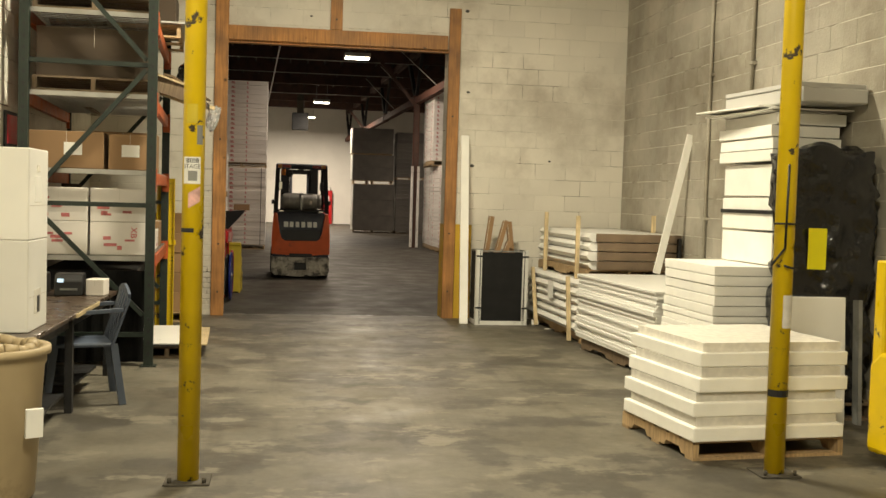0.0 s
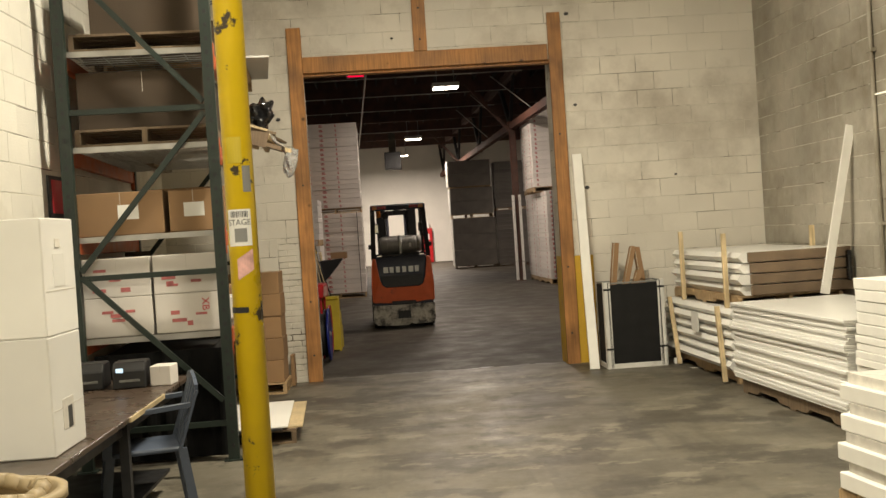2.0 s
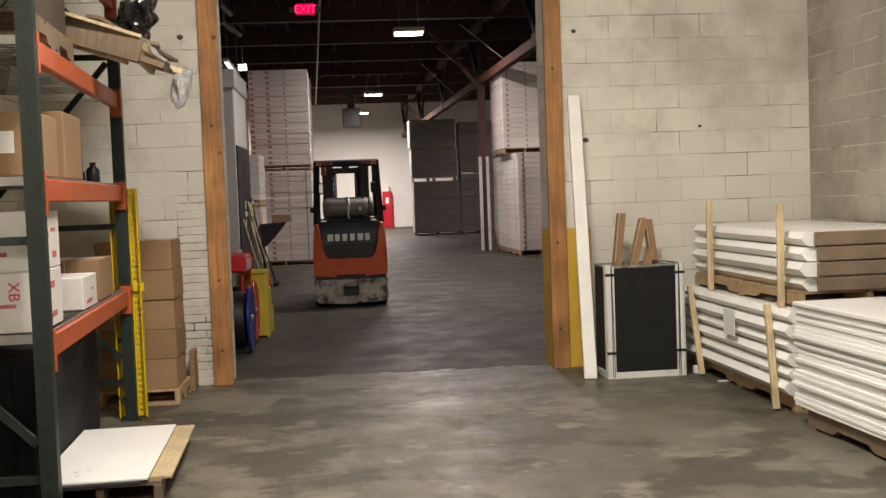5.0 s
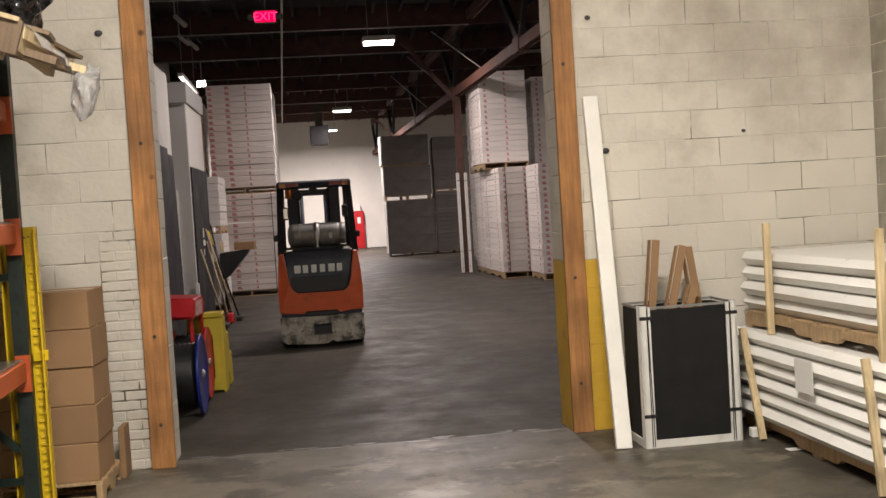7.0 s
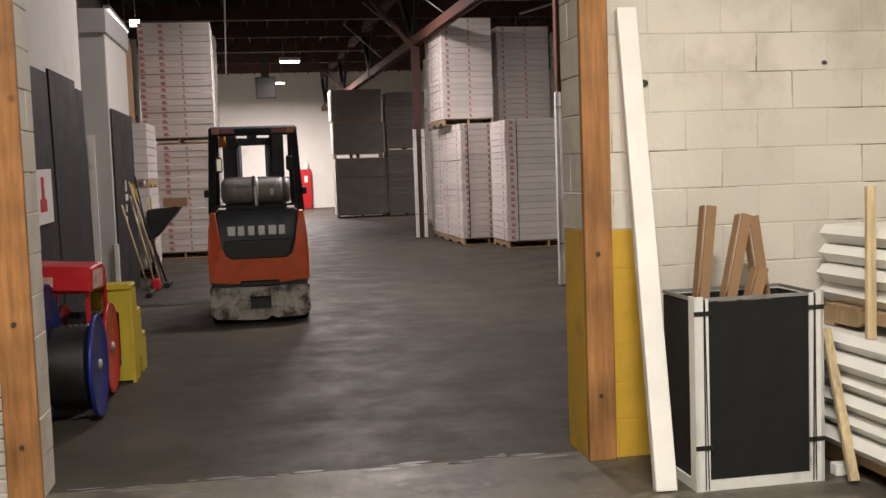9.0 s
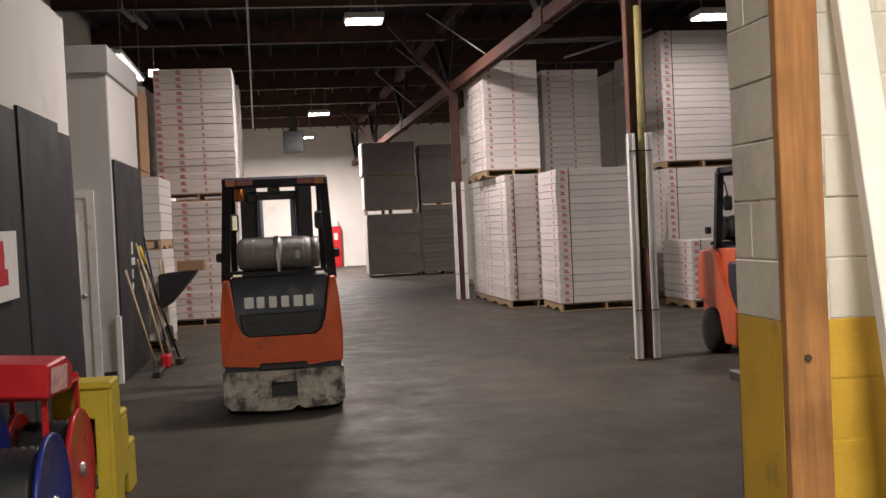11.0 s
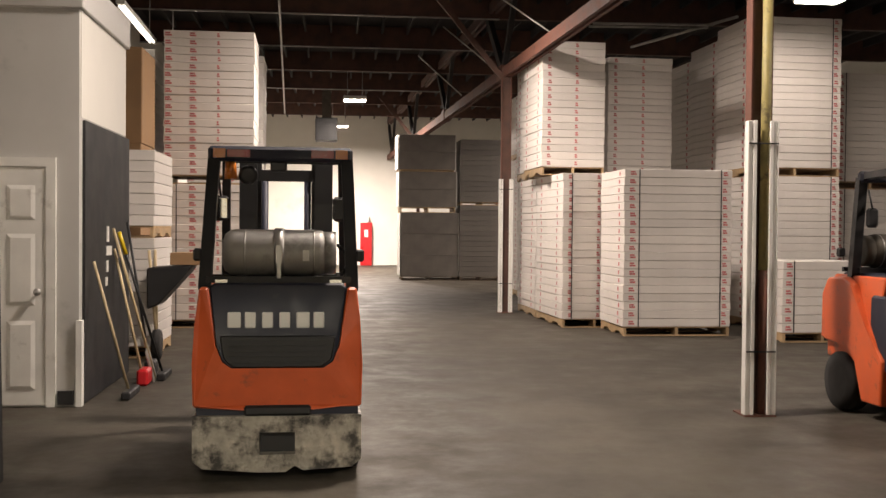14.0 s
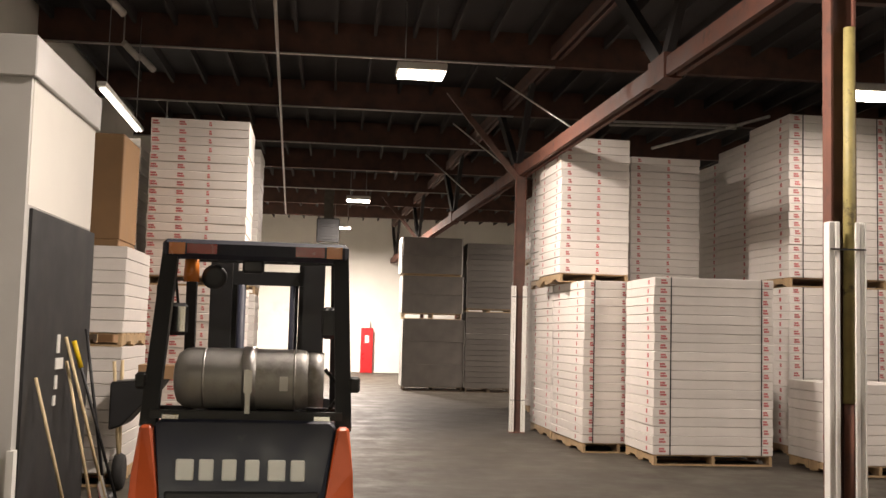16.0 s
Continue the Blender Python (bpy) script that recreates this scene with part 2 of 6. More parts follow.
TANKM = mat("dull aluminium gas tank", (0.36, 0.35, 0.33), 0.5, 0.35, vary=0.18, scale=5, stain=(0.14, 0.13, 0.12), stain_scale=4, stain_lo=0.55, stain_hi=0.75)
CHROME = mat("bright steel", (0.7, 0.7, 0.7), 0.15, 1.0, vary=0.05)
WHITEPL = mat("white vinyl", (0.72, 0.71, 0.67), 0.45, vary=0.06, scale=5, stain=(0.35, 0.33, 0.30), stain_scale=3, stain_lo=0.6, stain_hi=0.75)
OLIVE = mat("olive yellow pipe wrap", (0.24, 0.20, 0.07), 0.6, vary=0.3, scale=6, stain=(0.08, 0.06, 0.03), stain_scale=6, stain_lo=0.55, stain_hi=0.65)
BLUEPL = mat("blue-grey garden plastic", (0.075, 0.095, 0.135), 0.45, vary=0.1, scale=6)
BLUE = mat("deep blue enamel", (0.015, 0.025, 0.20), 0.35, vary=0.15, scale=6)
RED = mat("red enamel", (0.50, 0.015, 0.02), 0.35, vary=0.12, scale=6)
BEIGE = mat("beige bin plastic", (0.42, 0.33, 0.20), 0.5, vary=0.08, scale=4, stain=(0.22, 0.16, 0.09), stain_scale=3, stain_lo=0.58, stain_hi=0.72)
DESK = mat("dark brown laminate", (0.060, 0.040, 0.028), 0.30, vary=0.15, scale=5, bump=0.05)
GREYTOP = mat("grey painted steel", (0.23, 0.23, 0.22), 0.45, vary=0.12, scale=5, stain=(0.12, 0.12, 0.11), stain_scale=4)
PAPER = mat("white paper", (0.78, 0.77, 0.73), 0.8, vary=0.03, scale=8)
HIVIS = mat("fluorescent yellow label", (0.80, 0.72, 0.02), 0.6, vary=0.05)
REDSIGN = mat("red sign face", (0.60, 0.02, 0.04), 0.4, vary=0.08)
AMBER = mat("amber lens", (0.55, 0.17, 0.03), 0.25, vary=0.1)
REDLENS = mat("red lens", (0.30, 0.02, 0.02), 0.25, vary=0.1)
SCREEN = mat("lit display", (0.55, 0.75, 1.0), 0.4, vary=0.02, emit=1.5)
EXITGLOW = mat("glowing red exit letters", (1.0, 0.02, 0.10), 0.5, vary=0.02, emit=4.0)
TUBE = mat("lit fluorescent tube", (1.0, 0.93, 0.85), 0.5, vary=0.01, emit=2.5)
EXITFACE = mat("lit red exit face", (1.0, 0.0, 0.06), 0.5, vary=0.02, emit=1.6)
DIFFUSER = mat("lit lamp diffuser", (1.0, 0.90, 0.80), 0.5, vary=0.01, emit=14.0)
def clear_film(name, colour, rough):
    m = mat(name, colour, rough, vary=0.05, scale=6, bump=0.8, fine=14)
    m.node_tree.nodes["Principled BSDF"].inputs["Transmission Weight"].default_value = 0.75
    return m


WRAP = clear_film("clear stretch film", (0.85, 0.86, 0.86), 0.18)

# ---- mesh helpers ----
def box(bm, x0, y0, z0, x1, y1, z1, mi=0, m=None):
    vs = [bm.verts.new((x, y, z)) for z in (z0, z1) for x, y in ((x0, y0), (x1, y0), (x1, y1), (x0, y1))]
    if m is not None:
        for v in vs:
            v.co = m @ v.co
    for q in ((3, 2, 1, 0), (4, 5, 6, 7), (0, 1, 5, 4), (1, 2, 6, 5), (2, 3, 7, 6), (3, 0, 4, 7)):
        f = bm.faces.new([vs[k] for k in q])
        f.material_index = mi
    return vs


def rod(bm, a, b, r, n=10, mi=0, r2=None):
    """A round bar from a to b."""
    a, b = Vector(a), Vector(b)
    q = (b - a).to_track_quat("Z", "Y")
    r2 = r if r2 is None else r2
    rings = []
    for p, rr in ((a, r), (b, r2)):
        rings.append([bm.verts.new(p + q @ Vector((rr * math.cos(2 * math.pi * k / n), rr * math.sin(2 * math.pi * k / n), 0))) for k in range(n)])
    for k in range(n):
        f = bm.faces.new((rings[0][k], rings[0][(k + 1) % n], rings[1][(k + 1) % n], rings[1][k]))
        f.material_index, f.smooth = mi, True
    bm.faces.new(rings[0][::-1]).material_index = mi
    bm.faces.new(rings[1]).material_index = mi


def bar(bm, a, b, w, h, mi=0, up=(0, 0, 1)):
    """A square bar from a to b, w wide and h high."""
    a, b = Vector(a), Vector(b)
    d = (b - a)
    l = d.length
    d.normalize()
    s = d.cross(Vector(up))
    if s.length < 1e-4:
        s = d.cross(Vector((1, 0, 0)))
    s.normalize()
    u = s.cross(d)
    m = Matrix((s, d, u)).transposed().to_4x4()
    m.translation = a
    return box(bm, -w / 2, 0, -h / 2, w / 2, l, h / 2, mi, m)


def lathe(bm, prof, n=20, mi=0, centre=(0, 0, 0), axis="Z", smooth=True):
    """A turned body from (radius, height) pairs."""
    rot = {"Z": Matrix.Identity(3), "X": Matrix.Rotation(radians(90), 3, "Y"), "Y": Matrix.Rotation(radians(-90), 3, "X")}[axis]
    c = Vector(centre)
    rings = [[bm.verts.new(c + rot @ Vector((r * math.cos(2 * math.pi * k / n), r * math.sin(2 * math.pi * k / n), h))) for k in range(n)] for r, h in prof]
    for p, q in zip(rings, rings[1:]):
        for k in range(n):
            f = bm.faces.new((p[k], p[(k + 1) % n], q[(k + 1) % n], q[k]))
            f.material_index, f.smooth = mi, smooth
    if prof[0][0] > 1e-5:
        bm.faces.new(rings[0][::-1]).material_index = mi
    if prof[-1][0] > 1e-5:
        bm.faces.new(rings[-1]).material_index = mi


def extrude(bm, prof, x0, x1, mi=0, m=None):
    """A (y, z) outline drawn out from x0 to x1."""
    a = [bm.verts.new((x0, y, z)) for y, z in prof]
    b = [bm.verts.new((x1, y, z)) for y, z in prof]
    if m is not None:
        for v in a + b:
            v.co = m @ v.co
    n = len(prof)
    for k in range(n):
        bm.faces.new((a[k], a[(k + 1) % n], b[(k + 1) % n], b[k])).material_index = mi
    bm.faces.new(a[::-1]).material_index = mi
    bm.faces.new(b).material_index = mi


def bev(bm, w=0.005, seg=1):
    bmesh.ops.bevel(bm, geom=bm.edges[:], offset=w, segments=seg, affect="EDGES", profile=0.5)


def mesh_of(bm, mats, name="mesh"):
    bmesh.ops.recalc_face_normals(bm, faces=bm.faces[:])
    me = bpy.data.meshes.new(name)
    bm.to_mesh(me)
    bm.free()
    for k in (mats if isinstance(mats, (list, tuple)) else [mats]):
        me.materials.append(k)
    return me


def part(name, bm, material, parent=None, label="", m=None):
    ob = new(name, bm if isinstance(bm, bpy.types.Mesh) else mesh_of(bm, material, name))
    if m is not None:
        ob.matrix_basis = m
    if parent is not None:
        ob.parent = parent
    return tagged(ob, label)


def thing(name, m, label, category, group=""):
    ob = new(name)
    ob.empty_display_size = 0.2
    ob.matrix_basis = m
    return tagged(ob, label, category, group)


def setting(name, bm, material, label="", category=""):
    return tagged(part(name, bm, material), label, category or name.split("_")[0], kind="structure")


def B(*a, bevel=0.0, m=None):
    bm = bmesh.new()
    box(bm, *a, m=m)
    if bevel:
        bev(bm, bevel)
    return bm


# ---- the two halls ----
WALL_Y, BACK_Y = 13.25, 13.60          # the dividing wall's two faces
LEFT_X, RIGHT_X = -1.75, 5.02          # side walls of the first hall
DOOR_L, DOOR_R, DOOR_TOP = -0.11, 2.64, 3.44
CEIL_A, CEIL_B = 5.6, 6.35

setting("floor_1", B(-2.2, -4.2, -0.2, 5.4, 13.42, 0), FLOOR_A, "worn stained grey-brown concrete floor", "floor")
setting("floor_2", B(-3.4, 13.42, -0.2, 15.2, 57.3, -0.004), FLOOR_B, "smooth sealed grey concrete floor", "floor")
setting("ceiling_1", B(-2.2, -4.2, CEIL_A, 5.4, BACK_Y, CEIL_A + 0.2), PLASTER, "plain ceiling of the front hall", "ceiling")
setting("wall_back", B(-2.2, -4.4, 0, 5.4, -4.2, CEIL_A), BLOCK_W, "cream painted block wall behind", "wall")
setting("wall_far", B(-3.4, 57.0, 0, 15.2, 57.2, CEIL_B), PLASTER, "white far wall of the warehouse", "wall")
setting("wall_east", B(15.0, BACK_Y, 0, 15.2, 57.0, CEIL_B), PLASTER, "white side wall of the warehouse", "wall")
setting("wall_west", B(-3.4, BACK_Y, 0, -3.2, 57.0, CEIL_B), PLASTER, "white side wall of the warehouse", "wall")

# dividing wall: core set back, blocks proud of it
bm = bmesh.new()
for a in ((-3.4, WALL_Y, 0, DOOR_L - 0.02, BACK_Y, CEIL_B), (DOOR_R + 0.02, WALL_Y, 0, 15.2, BACK_Y, CEIL_B), (DOOR_L - 0.02, WALL_Y, DOOR_TOP + 0.02, DOOR_R + 0.02, BACK_Y, CEIL_B)):
    box(bm, *a)
wall_door = setting("wall_dividing", bm, MORTAR, "cream painted concrete block wall with a wide doorway", "wall")
wall_left = setting("wall_left", B(LEFT_X - 0.3, -4.2, 0, LEFT_X, WALL_Y, CEIL_A), MORTAR, "cream painted concrete block side wall", "wall")
wall_right = setting("wall_right", B(RIGHT_X, -4.2, 0, RIGHT_X + 0.3, WALL_Y, CEIL_A), MORTAR, "grimy cream painted concrete block side wall", "wall")

# ceiling of the back hall: deck and cross beams in one mesh
bm = bmesh.new()
box(bm, -3.4, BACK_Y, CEIL_B, 15.2, 57.2, CEIL_B + 0.15)
SKEW = -0.036
for k in range(11):
    y = 14.85 + 3.8 * k
    box(bm, -3.2, y - 0.07, 5.85, 15.0, y + 0.07, CEIL_B)
for k in range(31):
    x = -3.0 + 0.6 * k
    box(bm, x - 0.025, BACK_Y, 6.17, x + 0.025, 57.0, CEIL_B, 1)
for f in bm.faces[:6]:
    f.material_index = 1
setting("ceiling_2", bm, [DARKTIMBER, DECK], "dark timber roof with deep cross beams", "ceiling")

# offices built inside the back hall
setting("wall_office", B(-3.2, BACK_Y, 0, -0.82, 19.3, 3.5), PLASTER, "white plasterboard office wall", "wall")
closet = thing("storage_closet", pose(0, 0, 0), "pale grey closet with a white panelled door", "closet")
part("body", B(-3.15, 22.0, 0, -0.95, 24.06, 3.45), GREYPAINT, closet)
part("fascia", B(-3.15, 21.96, 3.45, -0.91, 24.1, 3.76, bevel=0.01), GREYPAINT, closet)
part("side_cladding", B(-0.95, 22.05, 2.52, -0.944, 24.04, 3.45), PLASTER, closet, "white upper side cladding")
part("side_board", B(-0.95, 22.12, 0.01, -0.925, 24.14, 2.5), BLACKBOARD, closet, "matt black board on the side")
part("corner_guard", B(-0.97, 21.97, 0, -0.92, 22.06, 0.75), WHITEPL, closet, "white corner guard")
bm = bmesh.new()
for a in ((-2.04, 21.965, 0, -1.96, 22.0, 2.16), (-1.22, 21.965, 0, -1.14, 22.0, 2.16), (-1.96, 21.965, 2.08, -1.22, 22.0, 2.16)):
    box(bm, *a)
part("door_frame", bm, WHITEPL, closet)
bm = bmesh.new()
box(bm, -1.955, 21.975, 0.02, -1.225, 22.0, 2.075)
door = part("door", bm, WHITEPL, closet, "white six-panel door")
for x0 in (-1.87, -1.55):
    for z0, z1 in ((0.15, 0.75), (0.88, 1.5), (1.62, 1.92)):
        bm = bmesh.new()
        a = [bm.verts.new((x, 21.974, z)) for x, z in ((x0, z0), (x0 + 0.24, z0), (x0 + 0.24, z1), (x0, z1))]
        b = [bm.verts.new((x, 21.962, z)) for x, z in ((x0 + 0.035, z0 + 0.035), (x0 + 0.205, z0 + 0.035), (x0 + 0.205, z1 - 0.035), (x0 + 0.035, z1 - 0.035))]
        for k in range(4):
            bm.faces.new((a[k], a[(k + 1) % 4], b[(k + 1) % 4], b[k]))
        bm.faces.new(b)
        part("door_panel", bm, WHITEPL, door)
bm = bmesh.new()
lathe(bm, [(0.012, 0), (0.012, 0.03), (0.03, 0.04), (0.033, 0.06), (0.018, 0.075), (0, 0.078)], 12, 0, (-1.28, 21.975, 1.0), "Y")
bmesh.ops.transform(bm, matrix=Matrix.Translation((0, 21.975 * 2, 0)) @ Matrix.Diagonal((1, -1, 1, 1)), verts=bm.verts[:])
part("door_knob", bm, STEEL, door, "steel door knob")
part("vent", B(-1.12, 21.96, 0.02, -0.99, 21.998, 0.14), BLACK, closet, "small black floor vent")
for z0, w, h, y in ((1.42, 0.08, 0.15, 23.0), (1.29, 0.22, 0.09, 22.98), (1.13, 0.07, 0.11, 22.98), (1.0, 0.07, 0.08, 22.95)):
    part("switch_plate", B(-0.925, y, z0, -0.915, y + w, z0 + h), WHITEPL, closet, "white wall plate")

# doorway timber
TR = 0.045
def trim_board(name, a, label):
    return tagged(part(name, B(*a, bevel=0.004), TRIM), label, "trim", kind="structure")
trim_board("trim_1", (-0.27, WALL_Y - TR, 0, DOOR_L, WALL_Y, 3.95), "knotty varnished timber door post")
trim_board("trim_2", (DOOR_R + 0.012, WALL_Y - TR, 0, 2.80, WALL_Y, 3.97), "knotty varnished timber door post")
bm = B(DOOR_L + 0.002, WALL_Y - TR + 0.006, DOOR_TOP, DOOR_R - 0.002, WALL_Y, 3.62, bevel=0.004)
tagged(part("trim_3", bm, TRIM), "varnished timber lintel board", "trim", kind="structure")
trim_board("trim_4", (1.14, WALL_Y - TR, 3.622, 1.29, WALL_Y, 5.5), "varnished timber upright above the lintel")
bm = bmesh.new()
box(bm, DOOR_L - 0.018, WALL_Y + 0.004, DOOR_TOP - 0.03, DOOR_R + 0.018, WALL_Y + 0.12, DOOR_TOP + 0.018)
tagged(part("trim_5", bm, TRIM), "timber lining inside the doorway", "trim", kind="structure")
bm = bmesh.new()
for x, z in ((1.215, 3.75), (1.215, 4.1), (-0.19, 2.2), (-0.19, 0.9), (2.72, 2.6), (2.72, 1.1), (2.72, 0.35), (-0.19, 0.3)):
    lathe(bm, [(0.012, 0), (0.012, 0.006), (0, 0.009)], 8, 0, (x, WALL_Y - TR - 0.0085, z), "Y")
tagged(part("trim_6", bm, GRIMY), "dark bolt heads in the door posts", "trim", kind="structure")
# broken pale edge where the two slabs meet
bm = bmesh.new()
rnd = random.Random(4)
for k in range(26):
    x, y = rnd.uniform(DOOR_L + 0.1, DOOR_R - 0.15), 13.42 + rnd.gauss(0, 0.035)
    a0, n = rnd.uniform(0, 6), 7
    w, d = rnd.uniform(0.03, 0.14), rnd.uniform(0.008, 0.025)
    bm.faces.new([bm.verts.new((x + w * math.cos(6.283 * q / n) * rnd.uniform(0.6, 1), y + d * math.sin(6.283 * q / n) * rnd.uniform(0.6, 1), 0.0025)) for q in range(n)])
tagged(part("threshold", bm, GREYTOP), "chipped pale paint along the floor joint", "threshold", kind="structure")


# ---- steel frame of the back hall ----
def girder_x(y):
    return 4.93 + SKEW * (y - 21.4)


GB, GT = 4.45, 6.05
a, b = (girder_x(14.0), 14.0), (girder_x(56.9), 56.9)
truss = tagged(new("roof_truss"), "red-brown roof truss on steel posts", "truss", kind="structure")
for z in (GB + 0.1, GT):
    for s in (-0.06, 0.06):
        bm = bmesh.new()
        bar(bm, (a[0] + s, a[1], z), (b[0] + s, b[1], z), 0.06, 0.2)
        part("chord", bm, REDTIMBER if z < 5 else DARKTIMBER, truss)
for k in range(6):
    y = 17.5 + 7.6 * k
    for dy, w, h in ((-1.15, 0.09, 0.14), (1.75, 0.10, 0.18)):
        bm = bmesh.new()
        bar(bm, (girder_x(y), y, GB + 0.16), (girder_x(y + dy), y + dy, GT), w, h)
        part("web_diagonal", bm, DECK, truss)
    part("gusset", B(girder_x(y) - 0.1, y - 0.28, GB - 0.02, girder_x(y) + 0.1, y + 0.28, GB + 0.26), REDTIMBER, truss)


def steel_post(x, y, cover, pipe):
    t = thing("steel_post", pose(x, y, -0.004, 0, 0, -2), "red-brown steel roof post with white vinyl guards", "post", "roof posts")
    for s in (-1, 1):
        part("flange", B(s * 0.085 - 0.008, -0.07, 0.015, s * 0.085 + 0.008, 0.07, GB), REDTIMBER, t)
    part("web", B(-0.077, -0.03, 0.015, 0.077, -0.01, GB), DARKTIMBER, t)
    if pipe:
        bm = bmesh.new()
        rod(bm, (0.030, -0.075, 1.25), (0.042, -0.075, 3.93), 0.042, 12)
        part("pipe", bm, OLIVE, t, "olive wrapped pipe")
        bm = bmesh.new()
        rod(bm, (0.030, -0.075, 0.016), (0.030, -0.075, 1.25), 0.036, 12)
        part("lower_pipe", bm, REDTIMBER, t, "dark red-brown lower pipe")
    part("base_plate", B(-0.14, -0.14, 0, 0.14, 0.14, 0.015), REDTIMBER, t)
    for s in (-1, 1):
        for w in (0, 1):
            x0 = s * (0.088 + 0.036 * w)
            part("guard_strip", B(min(x0, x0 - s * 0.031), -0.13 + 0.006 * w, 0.016, max(x0, x0 - s * 0.031), -0.105, cover, bevel=0.004), WHITEPL, t, "white vinyl guard strip")
        part("guard_side", B(min(s * 0.134, s * 0.1255), -0.13, 0.016, max(s * 0.134, s * 0.1255), -0.04, cover), WHITEPL, t, "white vinyl guard side")
    for z in (0.55, cover - 0.2):
        part("strap", B(-0.128, -0.136, z, 0.128, -0.13, z + 0.012), BLACK, t, "black strap")
    if y > 30:
        bm = bmesh.new()
        bar(bm, (-0.06, 0, 4.4), (-1.3, 0, 5.9), 0.08, 0.1)
        part("knee_brace", bm, DARKTIMBER, t)


for x, y, pipe in ((4.875, 21.3, True), (4.50, 32.2, False), (4.05, 46.8, False)):
    steel_post(x, y, 2.52, pipe)

# thin conduits under the roof
bm = bmesh.new()
for y in (26.15, 29.95, 33.75, 37.55, 45.15):
    rod(bm, (-3.2, y, 5.83), (4.6, y, 5.83), 0.018, 6)
rod(bm, (0.95, 13.7, 5.80), (-0.5, 52, 5.80), 0.025, 6)
rod(bm, (6.15, 32.2, 5.5), (8.45, 32.0, 5.5), 0.025, 6)
rod(bm, (6.15, 32.5, 5.5), (8.45, 32.3, 5.5), 0.025, 6)
rod(bm, (7.6, 34.6, 5.5), (8.6, 31.2, 5.5), 0.03, 6)
for x, y, z in ((3.83, 30.9, 4.67), (3.57, 34.8, 4.65), (3.35, 38.6, 4.65)):
    rod(bm, (x, y, 5.85), (x + 0.85, y - 1.95, z), 0.014, 6)
for x, y in ((-1.6, 27.63), (-1.82, 29.9), (-1.71, 30.6)):
    rod(bm, (x - 0.08, y - 0.16, 5.80), (x + 0.08, y + 0.16, 5.66), 0.05, 8)
    rod(bm, (x - 0.08, y - 0.16, 5.78), (x - 0.08, y - 0.16, 6.2), 0.012, 6)
tagged(part("conduit", bm, DULLPIPE), "thin galvanised conduits under the roof", "conduit", kind="structure")


# ---- lamps and signs ----
def high_bay(x, y, z, ceil, w=0.64, d=0.48):
    t = thing("ceiling_lamp", pose(x, y, z), "lit rectangular white ceiling lamp on rods", "lamp", "ceiling lamps")
    bm = bmesh.new()
    box(bm, -w / 2 - 0.03, -d / 2 - 0.03, -0.02, w / 2 + 0.03, d / 2 + 0.03, 0.09)
    bev(bm, 0.015)
    part("housing", bm, WHITEPL, t)
    part("diffuser", B(-w / 2, -d / 2, -0.045, w / 2, d / 2, -0.02), DIFFUSER, t, "glowing diffuser")
    for s in (-1, 1):
        bm = bmesh.new()
        rod(bm, (s * w * 0.35, 0, 0.09), (s * w * 0.35, 0, ceil - z), 0.008, 6)
        part("hanger", bm, STEEL, t)


# housings for all of them, the two added fill lamps included
for x, y, z, watts in ROOM_B:
    high_bay(x, y, z, CEIL_B)
for x, y, watts in ROOM_A:
    high_bay(x, y, 5.25, CEIL_A, 1.15, 0.36)

t = thing("strip_light", pose(-1.62, 28.5, 4.54, -1.5, 0, 0), "lit white strip light hung beside the cartons", "lamp")
part("housing", B(-0.06, -1.3, 0, 0.06, 1.3, 0.06, bevel=0.008), WHITEPL, t)
for s in (-0.03, 0.03):
    bm = bmesh.new()
    rod(bm, (s, -1.22, -0.018), (s, 1.22, -0.018), 0.013, 8)
    part("tube", bm, TUBE, t, "glowing tube")
for s in (-1, 1):
    bm = bmesh.new()
    rod(bm, (0, s, 0.06), (0, s, 1.62), 0.006, 5)
    part("hanger", bm, STEEL, t)
t = thing("flood_lamp", pose(-1.93, 34.0, 5.28), "small lit flood lamp near the wall", "lamp")
part("housing", B(-0.13, -0.02, -0.1, 0.13, 0.1, 0.1, bevel=0.02), GREYTOP, t)
part("diffuser", B(-0.11, -0.03, -0.08, 0.11, -0.02, 0.08), DIFFUSER, t, "glowing face")
bm = bmesh.new()
rod(bm, (0, 0.05, 0.1), (0, 0.05, 1.07), 0.012, 6)
part("hanger", bm, STEEL, t)

t = thing("exit_sign", pose(0.2, 25.05, 5.14), "lit red exit sign hung from the roof", "sign")
part("housing", B(-0.2, 0, 0, 0.2, 0.05, 0.24, bevel=0.01), GREYTOP, t)
part("face", B(-0.175, -0.003, 0.02, 0.175, 0.001, 0.22), EXITFACE, t, "glowing red face")
for s in (-1, 1):
    bm = bmesh.new()
    rod(bm, (s * 0.26, 0.02, 0.12), (s * 0.26, -0.06, 0.10), 0.05, 10, 0, 0.06)
    box(bm, min(s * 0.2, s * 0.26), 0.0, 0.1, max(s * 0.2, s * 0.26), 0.04, 0.14)
    part("emergency_spot", bm, GREYTOP, t, "grey emergency spot head")
cu = bpy.data.curves.new("exit_text", "FONT")
cu.body, cu.size, cu.align_x, cu.extrude = "EXIT", 0.21, "CENTER", 0.003
tmp = new("exit_text", cu)
me = bpy.data.meshes.new_from_object(tmp.evaluated_get(bpy.context.evaluated_depsgraph_get()))
bpy.data.objects.remove(tmp)
me.materials.clear()
me.materials.append(EXITGLOW)
part("letters", me, None, t, "glowing red letters", pose(0, -0.006, 0.05, 90))
bm = bmesh.new()
